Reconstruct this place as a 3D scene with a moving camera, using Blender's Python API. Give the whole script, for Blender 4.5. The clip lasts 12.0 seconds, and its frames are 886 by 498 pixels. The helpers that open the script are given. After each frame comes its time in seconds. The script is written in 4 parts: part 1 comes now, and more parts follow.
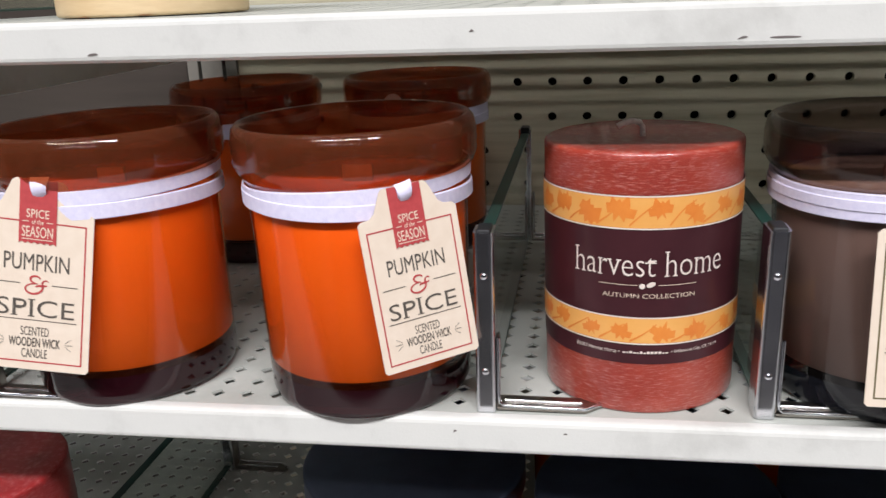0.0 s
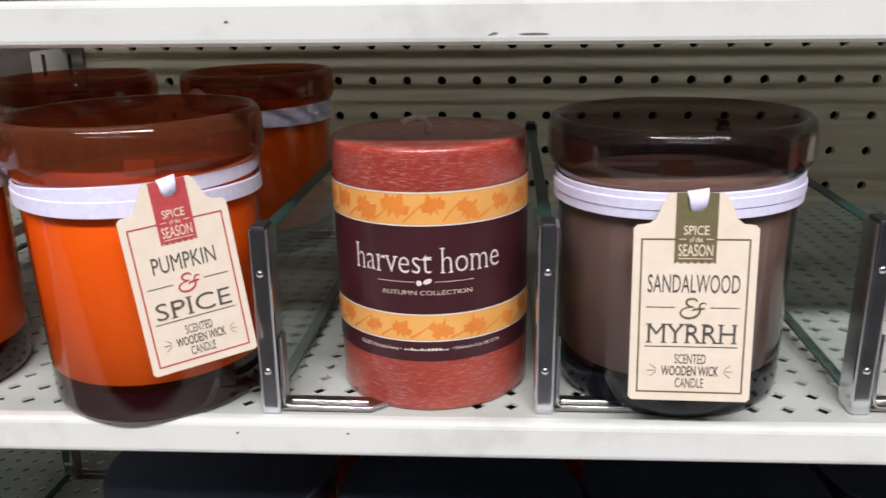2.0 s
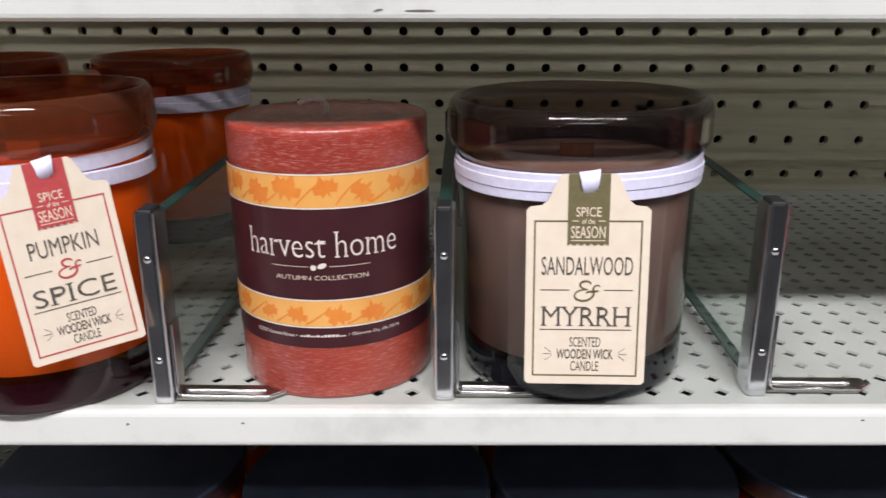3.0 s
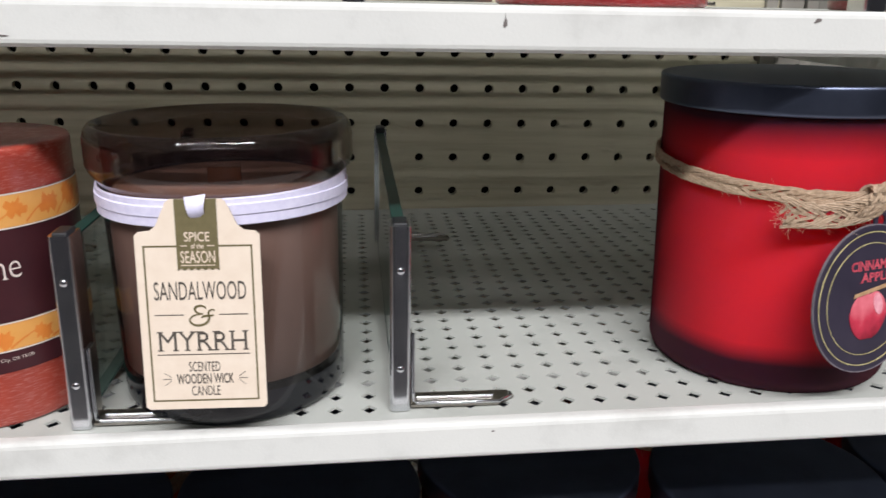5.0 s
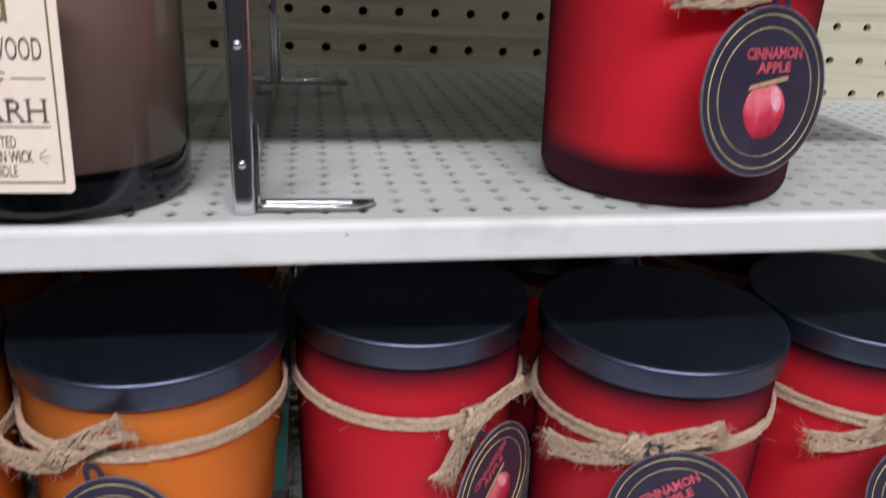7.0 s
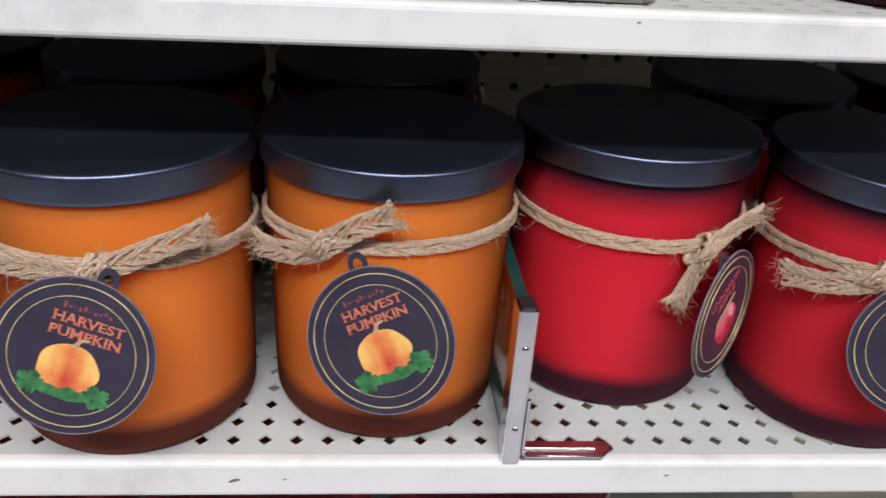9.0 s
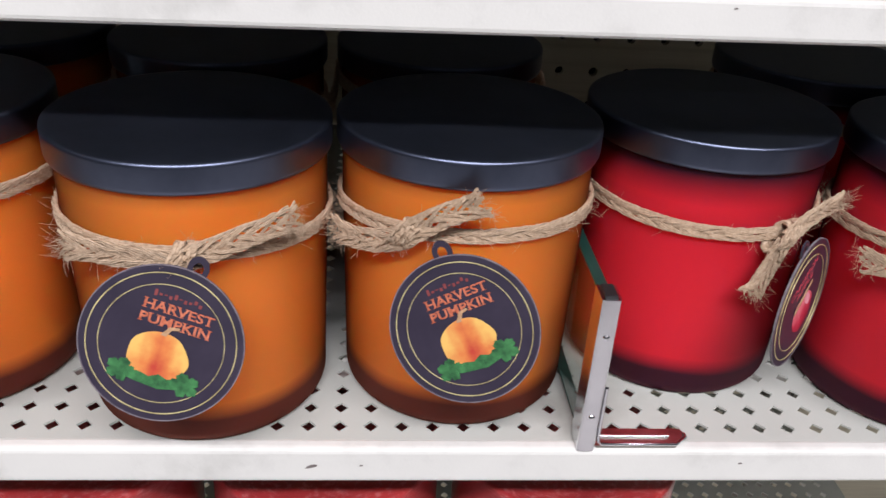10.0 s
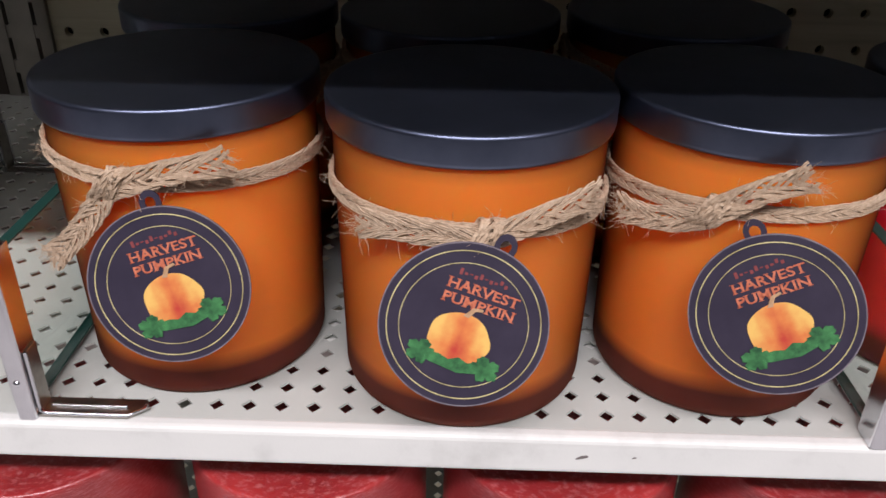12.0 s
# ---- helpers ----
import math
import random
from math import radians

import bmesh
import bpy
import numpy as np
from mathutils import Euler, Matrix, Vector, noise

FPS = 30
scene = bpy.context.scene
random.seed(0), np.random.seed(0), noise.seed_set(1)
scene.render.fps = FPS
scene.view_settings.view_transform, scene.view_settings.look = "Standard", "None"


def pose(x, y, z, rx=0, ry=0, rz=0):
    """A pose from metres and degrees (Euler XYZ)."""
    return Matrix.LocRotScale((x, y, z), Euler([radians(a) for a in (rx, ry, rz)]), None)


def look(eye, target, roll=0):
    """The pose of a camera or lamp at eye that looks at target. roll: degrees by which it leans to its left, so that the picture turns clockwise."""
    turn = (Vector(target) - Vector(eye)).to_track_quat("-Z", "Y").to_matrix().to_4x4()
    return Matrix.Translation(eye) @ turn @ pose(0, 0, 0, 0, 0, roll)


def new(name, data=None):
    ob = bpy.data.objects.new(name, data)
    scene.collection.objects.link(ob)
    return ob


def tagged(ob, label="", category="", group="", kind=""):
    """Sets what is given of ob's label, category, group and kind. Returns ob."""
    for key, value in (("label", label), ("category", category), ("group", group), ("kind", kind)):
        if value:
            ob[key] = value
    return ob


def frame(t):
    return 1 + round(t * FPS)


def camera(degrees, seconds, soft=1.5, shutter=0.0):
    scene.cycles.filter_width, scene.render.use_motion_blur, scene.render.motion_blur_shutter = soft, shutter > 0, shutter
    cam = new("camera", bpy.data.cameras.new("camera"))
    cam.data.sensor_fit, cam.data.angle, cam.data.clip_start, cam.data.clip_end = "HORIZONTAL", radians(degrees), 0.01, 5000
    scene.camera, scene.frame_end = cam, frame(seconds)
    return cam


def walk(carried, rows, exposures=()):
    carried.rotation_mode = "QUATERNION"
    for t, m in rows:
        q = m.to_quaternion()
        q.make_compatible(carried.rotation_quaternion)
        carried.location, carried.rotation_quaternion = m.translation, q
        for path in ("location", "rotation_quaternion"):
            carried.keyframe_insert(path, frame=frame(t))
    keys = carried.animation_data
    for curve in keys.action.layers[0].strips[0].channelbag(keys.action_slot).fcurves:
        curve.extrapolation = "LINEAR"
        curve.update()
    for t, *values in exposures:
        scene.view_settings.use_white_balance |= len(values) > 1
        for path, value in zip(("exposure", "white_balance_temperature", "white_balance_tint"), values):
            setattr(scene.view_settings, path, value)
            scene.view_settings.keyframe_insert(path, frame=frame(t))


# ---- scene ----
cam = camera(56.7, 12.0, shutter=0.35)
PATH = [
    (0, (-0.156, -0.612, 1.367), (-0.485, 1.267, 0.764), -2.1),
    (0.5, (-0.151, -0.608, 1.367), (-0.434, 1.277, 0.762), -1.5),
    (1, (-0.142, -0.606, 1.365), (-0.371, 1.286, 0.759), -1.1),
    (1.5, (-0.125, -0.605, 1.365), (-0.311, 1.295, 0.768), -0.7),
    (2, (-0.106, -0.603, 1.363), (-0.254, 1.298, 0.761), -0.7),
    (2.5, (-0.093, -0.602, 1.364), (-0.198, 1.301, 0.757), -0.7),
    (3, (-0.086, -0.598, 1.358), (-0.127, 1.304, 0.741), 0.0),
    (3.5, (-0.064, -0.596, 1.357), (-0.033, 1.308, 0.743), 0.4),
    (3.7, (-0.054, -0.595, 1.357), (0.013, 1.308, 0.748), 0.6),
    (5.3, (0.01, -0.604, 1.363), (0.252, 1.294, 0.783), 1.3),
    (5.5, (0.014, -0.603, 1.36), (0.279, 1.292, 0.777), 1.5),
    (6, (0.036, -0.596, 1.352), (0.352, 1.287, 0.755), 1.9),
    (6.5, (0.048, -0.59, 1.333), (0.388, 1.274, 0.692), 2.1),
    (7, (0.039, -0.591, 1.311), (0.355, 1.238, 0.566), 3.0),
    (7.5, (0.029, -0.598, 1.28), (0.336, 1.179, 0.414), 3.7),
    (7.7, (0.024, -0.599, 1.266), (0.31, 1.178, 0.395), 3.7),
    (9.5, (-0.046, -0.596, 1.267), (0.122, 1.164, 0.331), 4.0),
    (10, (-0.055, -0.594, 1.267), (0.101, 1.157, 0.313), 3.7),
    (10.5, (-0.074, -0.591, 1.263), (0.06, 1.16, 0.306), 3.6),
    (11, (-0.09, -0.583, 1.253), (-0.016, 1.162, 0.28), 2.2),
    (11.5, (-0.115, -0.58, 1.254), (-0.11, 1.166, 0.278), 1.3),
    (12, (-0.128, -0.581, 1.253), (-0.152, 1.163, 0.275), 1.2),
]
walk(cam, [(t, look(eye, target, roll)) for t, eye, target, roll in PATH],
     exposures=[(0.0, -0.02, 6400, 15), (3.5, 0.0, 6370, 14), (6.0, -0.07, 6300, 15), (6.5, -0.14, 6220, 16), (7.0, -0.18, 6120, 18), (7.7, -0.42, 6110, 18), (9.5, 0.08, 6290, 18), (12.0, 0.0, 6430, 21)])


# ---- world, lights ----
world = bpy.data.worlds.new("store_world")
scene.world = world
world.use_nodes = True
world.node_tree.nodes["Background"].inputs[0].default_value = (0.75, 0.78, 0.8, 1)
world.node_tree.nodes["Background"].inputs[1].default_value = 0.035

CEILING = 4.5
for row_y, power in ((-0.35, 14.0), (-3.05, 372.0), (-5.8, 40.0)):
    lamp_data = bpy.data.lights.new("strip_light", "AREA")
    lamp_data.shape, lamp_data.size, lamp_data.size_y = "RECTANGLE", 4.2, 0.35
    lamp_data.energy = power
    lamp_data.color = (1.0, 0.985, 0.985)
    lamp = new("strip_light", lamp_data)
    lamp.matrix_world = pose(0.0, row_y, CEILING - 0.12)


# ---- materials ----
def material(name, base=(0.5, 0.5, 0.5), rough=0.5, metal=0.0, coat=0.0, coat_rough=0.1, spec=0.5):
    m = bpy.data.materials.new(name)
    m.use_nodes = True
    b = m.node_tree.nodes["Principled BSDF"]
    b.inputs["Base Color"].default_value = (*base, 1)
    b.inputs["Roughness"].default_value = rough
    b.inputs["Metallic"].default_value = metal
    b.inputs["Coat Weight"].default_value = coat
    b.inputs["Coat Roughness"].default_value = coat_rough
    b.inputs["Specular IOR Level"].default_value = spec
    return m


def node(m, kind, **values):
    n = m.node_tree.nodes.new(kind)
    for key, value in values.items():
        n.inputs[key.replace("_", " ")].default_value = value
    return n


def link(m, a, b):
    m.node_tree.links.new(a, b)


def coords(m, scale):
    c = m.node_tree.nodes.new("ShaderNodeTexCoord")
    p = m.node_tree.nodes.new("ShaderNodeMapping")
    p.inputs["Scale"].default_value = scale
    link(m, c.outputs["Object"], p.inputs["Vector"])
    return p.outputs["Vector"]


def ramp(m, source, stops):
    r = m.node_tree.nodes.new("ShaderNodeValToRGB")
    e = r.color_ramp.elements
    while len(e) < len(stops):
        e.new(0.5)
    for el, (at, col) in zip(e, stops):
        el.position = at
        el.color = (*col, 1)
    link(m, source, r.inputs["Fac"])
    return r.outputs["Color"]


def grainy(m, stops, scale=(1, 1, 1), size=60.0, detail=6.0, bump=0.0, rough=None, fine=None):
    """Colour from noise between stops, with relief and gloss variation from the same grain."""
    b = m.node_tree.nodes["Principled BSDF"]
    v = coords(m, scale)
    n = node(m, "ShaderNodeTexNoise", Scale=size, Detail=detail, Roughness=0.6)
    link(m, v, n.inputs["Vector"])
    link(m, ramp(m, n.outputs["Fac"], stops), b.inputs["Base Color"])
    if rough:
        r = m.node_tree.nodes.new("ShaderNodeMapRange")
        r.inputs["To Min"].default_value, r.inputs["To Max"].default_value = rough
        link(m, n.outputs["Fac"], r.inputs["Value"])
        link(m, r.outputs["Result"], b.inputs["Roughness"])
    if bump:
        f = node(m, "ShaderNodeTexNoise", Scale=fine or size * 4, Detail=4.0)
        link(m, v, f.inputs["Vector"])
        k = node(m, "ShaderNodeBump", Strength=0.5, Distance=bump)
        link(m, f.outputs["Fac"], k.inputs["Height"])
        link(m, k.outputs["Normal"], b.inputs["Normal"])
    return m


def blend(m, fac, a, b):
    x = m.node_tree.nodes.new("ShaderNodeMix")
    x.data_type = "RGBA"
    for s, v in ((x.inputs[0], fac), (x.inputs[6], a), (x.inputs[7], b)):
        if isinstance(v, (float, int)):
            s.default_value = v
        elif isinstance(v, tuple):
            s.default_value = (*v, 1)
        else:
            link(m, v, s)
    return x.outputs[2]


# cream powder-coated steel with faint scuffs
shelf_paint = grainy(material("shelf_paint", rough=0.6, spec=0.2),
                     [(0.25, (0.52, 0.53, 0.495)), (0.45, (0.67, 0.685, 0.645)), (0.75, (0.71, 0.725, 0.68))],
                     size=22.0, bump=0.00012, rough=(0.52, 0.7), fine=900.0)
# the same cream steel for decks, weaker light put into a darker colour
deck_paint = grainy(material("shaded_deck_paint", rough=0.65, spec=0.15),
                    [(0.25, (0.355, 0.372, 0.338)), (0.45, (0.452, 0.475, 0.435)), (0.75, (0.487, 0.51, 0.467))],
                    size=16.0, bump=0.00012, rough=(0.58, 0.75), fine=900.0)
scuff_paint = material("scuff_mark", (0.16, 0.14, 0.13), 0.6)

# pegboard: pale hardboard with sawn streaks running sideways
board_mat = material("hardboard", rough=0.55)
grainy(board_mat, [(0.2, (0.345, 0.318, 0.22)), (0.5, (0.515, 0.485, 0.35)), (0.8, (0.61, 0.58, 0.445))],
       scale=(0.12, 1, 3.2), size=46.0, bump=0.0003, rough=(0.42, 0.62), fine=160.0)
# cream uprights: the shade at the back is put into this darker colour
upright_paint = grainy(material("shaded_upright_paint", rough=0.6, spec=0.2), [(0.3, (0.19, 0.18, 0.155)), (0.7, (0.27, 0.258, 0.225))], size=26.0, bump=0.0001, rough=(0.5, 0.7))
steel_grey = grainy(material("grey_steel", rough=0.5), [(0.3, (0.13, 0.125, 0.11)), (0.7, (0.18, 0.175, 0.15))], size=30.0, bump=0.0001)
panel_brown = grainy(material("shaded_bay_panel", rough=0.6), [(0.3, (0.035, 0.027, 0.021)), (0.7, (0.055, 0.043, 0.034))], scale=(0.2, 1, 2), size=30.0, bump=0.0002)
# near-black, so the shade inside the pegboard holes is put into colour
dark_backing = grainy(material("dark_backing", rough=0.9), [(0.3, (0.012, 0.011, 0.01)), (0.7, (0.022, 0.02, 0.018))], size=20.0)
chrome = grainy(material("chrome", metal=1.0, rough=0.12), [(0.3, (0.62, 0.63, 0.66)), (0.7, (0.8, 0.81, 0.84))],
                size=70.0, rough=(0.12, 0.28))
chrome_dark = grainy(material("worn_chrome", metal=1.0, rough=0.3), [(0.3, (0.28, 0.255, 0.225)), (0.7, (0.46, 0.435, 0.4))],
                     size=120.0, rough=(0.22, 0.42))
black_plastic = grainy(material("black_plastic", rough=0.45), [(0.3, (0.008, 0.009, 0.01)), (0.7, (0.016, 0.017, 0.018))], size=80.0)


def glass_mat(name, tint, gloss=0.06, haze=0.0, haze_colour=(0.1, 0.1, 0.1)):
    """Thin tinted glass: straight light through it, with a clear glossy skin."""
    m = bpy.data.materials.new(name)
    m.use_nodes = True
    t = m.node_tree
    t.nodes.clear()
    out = t.nodes.new("ShaderNodeOutputMaterial")
    clear = node(m, "ShaderNodeBsdfTransparent", Color=(*tint, 1))
    shine = node(m, "ShaderNodeBsdfGlossy", Color=(1, 1, 1, 1), Roughness=0.03)
    body = clear.outputs[0]
    if haze:
        d = node(m, "ShaderNodeBsdfDiffuse", Color=(*haze_colour, 1))
        h = t.nodes.new("ShaderNodeMixShader")
        h.inputs[0].default_value = haze
        link(m, body, h.inputs[1])
        link(m, d.outputs[0], h.inputs[2])
        body = h.outputs[0]
    f = node(m, "ShaderNodeLayerWeight", Blend=0.5)
    p = t.nodes.new("ShaderNodeMath")
    p.operation = "POWER"
    p.inputs[1].default_value = 5.0
    link(m, f.outputs["Facing"], p.inputs[0])
    g = t.nodes.new("ShaderNodeMath")
    g.operation = "MULTIPLY_ADD"
    g.inputs[1].default_value, g.inputs[2].default_value = 0.9, 0.045
    link(m, p.outputs[0], g.inputs[0])
    mix = t.nodes.new("ShaderNodeMixShader")
    link(m, g.outputs[0], mix.inputs[0])
    link(m, body, mix.inputs[1])
    link(m, shine.outputs[0], mix.inputs[2])
    link(m, mix.outputs[0], out.inputs[0])
    return m


divider_glass = glass_mat("divider_glass", (0.95, 0.985, 0.965))
divider_edge = grainy(material("glass_edge", rough=0.3), [(0.3, (0.006, 0.035, 0.028)), (0.7, (0.012, 0.055, 0.045))], size=60.0)
amber_glass = glass_mat("amber_glass", (0.94, 0.6, 0.4), haze=0.03, haze_colour=(0.5, 0.08, 0.015))
smoke_glass = glass_mat("smoke_glass", (0.5, 0.48, 0.475), haze=0.03, haze_colour=(0.06, 0.045, 0.04))
amber_thick = glass_mat("amber_glass_thick", (0.66, 0.3, 0.165), haze=0.14, haze_colour=(0.4, 0.13, 0.05))
smoke_thick = glass_mat("smoke_glass_thick", (0.58, 0.52, 0.5), haze=0.05, haze_colour=(0.03, 0.022, 0.022))
orange_wax = grainy(material("orange_wax", rough=0.45), [(0.3, (0.95, 0.26, 0.02)), (0.7, (1.0, 0.35, 0.04))], size=18.0, bump=0.0002)
brown_wax = grainy(material("brown_wax", rough=0.5), [(0.3, (0.6, 0.4, 0.325)), (0.7, (0.74, 0.52, 0.43))], size=18.0, bump=0.0002)
amber_foot = glass_mat("amber_glass_foot", (0.15, 0.04, 0.04), haze=0.35, haze_colour=(0.05, 0.008, 0.014))
smoke_foot = glass_mat("smoke_glass_foot", (0.06, 0.07, 0.09), haze=0.4, haze_colour=(0.02, 0.022, 0.03))
wick_wood = grainy(material("wick_wood", rough=0.7), [(0.3, (0.2, 0.1, 0.06)), (0.7, (0.32, 0.18, 0.11))], scale=(1, 1, 0.2), size=300.0)
wick_cotton = grainy(material("wick_cotton", rough=0.9), [(0.3, (0.55, 0.5, 0.45)), (0.7, (0.8, 0.76, 0.7))], size=900.0)
ribbon_white = grainy(material("ribbon", rough=0.6), [(0.3, (0.68, 0.67, 0.86)), (0.7, (0.79, 0.78, 0.94))], size=400.0, bump=0.0001)


def frosted(name, glass, wax_dark, wax, fill_line, edge_shade):
    """Frosted tinted jar: wax colour where it is filled, dark glass at the foot and above the fill line; shade mixed in
    towards the outline.
    """
    m = material(name, rough=0.5, spec=0.12)
    b = m.node_tree.nodes["Principled BSDF"]
    b.inputs["Subsurface Weight"].default_value = 0.85
    b.inputs["Subsurface Radius"].default_value = (1.0, 0.35, 0.12)
    b.inputs["Subsurface Scale"].default_value = 0.028
    c = m.node_tree.nodes.new("ShaderNodeTexCoord")
    sep = m.node_tree.nodes.new("ShaderNodeSeparateXYZ")
    link(m, c.outputs["Object"], sep.inputs[0])
    n = node(m, "ShaderNodeTexNoise", Scale=26.0, Detail=2.0)
    link(m, c.outputs["Object"], n.inputs["Vector"])
    shift = m.node_tree.nodes.new("ShaderNodeMath")
    shift.operation = "MULTIPLY_ADD"
    link(m, n.outputs["Fac"], shift.inputs[0])
    shift.inputs[1].default_value = 0.004
    link(m, sep.outputs["Z"], shift.inputs[2])
    height = m.node_tree.nodes.new("ShaderNodeMath")
    height.operation = "MULTIPLY"
    height.inputs[1].default_value = 8.0
    link(m, shift.outputs[0], height.inputs[0])
    g = node(m, "ShaderNodeTexNoise", Scale=9.0, Detail=3.0)
    link(m, c.outputs["Object"], g.inputs["Vector"])
    fill = blend(m, g.outputs["Fac"], wax_dark, wax)
    low = ramp(m, height.outputs[0], [(0.108, (0, 0, 0)), (0.172, (1, 1, 1))])
    high = ramp(m, height.outputs[0], [(0.8 * fill_line - 0.065, (1, 1, 1)), (0.8 * fill_line + 0.035, (0, 0, 0))])
    both = m.node_tree.nodes.new("ShaderNodeMath")
    both.operation = "MULTIPLY"
    link(m, low, both.inputs[0])
    link(m, high, both.inputs[1])
    link(m, blend(m, both.outputs[0], glass, fill), b.inputs["Base Color"])
    f = node(m, "ShaderNodeTexNoise", Scale=2200.0, Detail=2.0)
    link(m, c.outputs["Object"], f.inputs["Vector"])
    k = node(m, "ShaderNodeBump", Strength=0.25, Distance=0.0001)
    link(m, f.outputs["Fac"], k.inputs["Height"])
    link(m, k.outputs["Normal"], b.inputs["Normal"])
    # edge shading: a dark gloss replaces the wax colour as the surface turns away
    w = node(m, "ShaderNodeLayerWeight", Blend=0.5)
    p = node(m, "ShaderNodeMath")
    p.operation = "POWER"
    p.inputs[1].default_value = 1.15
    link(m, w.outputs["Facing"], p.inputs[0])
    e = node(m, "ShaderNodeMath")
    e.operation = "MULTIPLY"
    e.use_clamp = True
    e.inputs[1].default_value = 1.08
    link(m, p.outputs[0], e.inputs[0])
    gloss = node(m, "ShaderNodeBsdfGlossy", Color=(*edge_shade, 1), Roughness=0.42)
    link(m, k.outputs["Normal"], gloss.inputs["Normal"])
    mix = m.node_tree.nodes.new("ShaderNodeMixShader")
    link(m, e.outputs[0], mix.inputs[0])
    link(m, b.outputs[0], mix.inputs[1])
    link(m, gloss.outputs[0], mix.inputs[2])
    link(m, mix.outputs[0], m.node_tree.nodes["Material Output"].inputs["Surface"])
    return m


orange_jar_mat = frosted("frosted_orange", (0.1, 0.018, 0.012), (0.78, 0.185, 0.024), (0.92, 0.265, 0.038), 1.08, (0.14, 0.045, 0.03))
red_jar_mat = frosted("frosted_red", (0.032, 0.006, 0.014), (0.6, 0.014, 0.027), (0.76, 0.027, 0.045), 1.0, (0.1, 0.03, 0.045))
lid_mat = grainy(material("lid_black", rough=0.3, metal=1.0, spec=0.5), [(0.3, (0.1, 0.12, 0.175)), (0.7, (0.14, 0.165, 0.235))],
                 size=40.0, bump=0.00004, rough=(0.35, 0.43), fine=1500.0)
jute = grainy(material("jute", rough=0.9, spec=0.2), [(0.2, (0.36, 0.25, 0.165)), (0.5, (0.54, 0.41, 0.285)), (0.8, (0.68, 0.55, 0.41))],
              size=700.0, bump=0.0004, fine=2400.0)
tag_card = grainy(material("cream_card", rough=0.7), [(0.3, (0.74, 0.63, 0.5)), (0.7, (0.8, 0.7, 0.57))], size=160.0, bump=0.00005)
tag_plum = grainy(material("plum_card", rough=0.42, coat=0.2, coat_rough=0.3), [(0.3, (0.022, 0.018, 0.034)), (0.7, (0.038, 0.031, 0.052))], size=60.0)
tag_edge = grainy(material("card_edge", rough=0.7), [(0.3, (0.1, 0.085, 0.1)), (0.7, (0.2, 0.175, 0.195))], size=300.0)
ink_black = grainy(material("ink_black", rough=0.6), [(0.3, (0.03, 0.025, 0.022)), (0.7, (0.06, 0.05, 0.045))], size=300.0)
ink_soft = grainy(material("ink_soft", rough=0.6), [(0.3, (0.07, 0.06, 0.05)), (0.7, (0.12, 0.105, 0.085))], size=300.0)
ink_red = grainy(material("ink_red", rough=0.6), [(0.3, (0.42, 0.045, 0.05)), (0.7, (0.52, 0.07, 0.07))], size=300.0)
ink_faded = grainy(material("ink_faded", rough=0.6), [(0.3, (0.16, 0.03, 0.03)), (0.7, (0.24, 0.05, 0.05))], size=300.0)
ink_olive = grainy(material("ink_olive", rough=0.6), [(0.3, (0.125, 0.105, 0.045)), (0.7, (0.16, 0.135, 0.06))], size=300.0)
ink_cream = grainy(material("ink_cream", rough=0.6), [(0.3, (0.7, 0.58, 0.45)), (0.7, (0.8, 0.68, 0.54))], size=300.0)
ink_gold = grainy(material("ink_gold", rough=0.35, metal=0.3), [(0.35, (0.4, 0.34, 0.15)), (0.6, (0.85, 0.76, 0.36))], size=120.0)
ink_orange = grainy(material("ink_orange", rough=0.6), [(0.35, (0.4, 0.09, 0.04)), (0.65, (0.6, 0.19, 0.1))], size=500.0)
ink_pink = grainy(material("ink_pink", rough=0.6), [(0.35, (0.5, 0.05, 0.08)), (0.65, (0.72, 0.12, 0.16))], size=500.0)


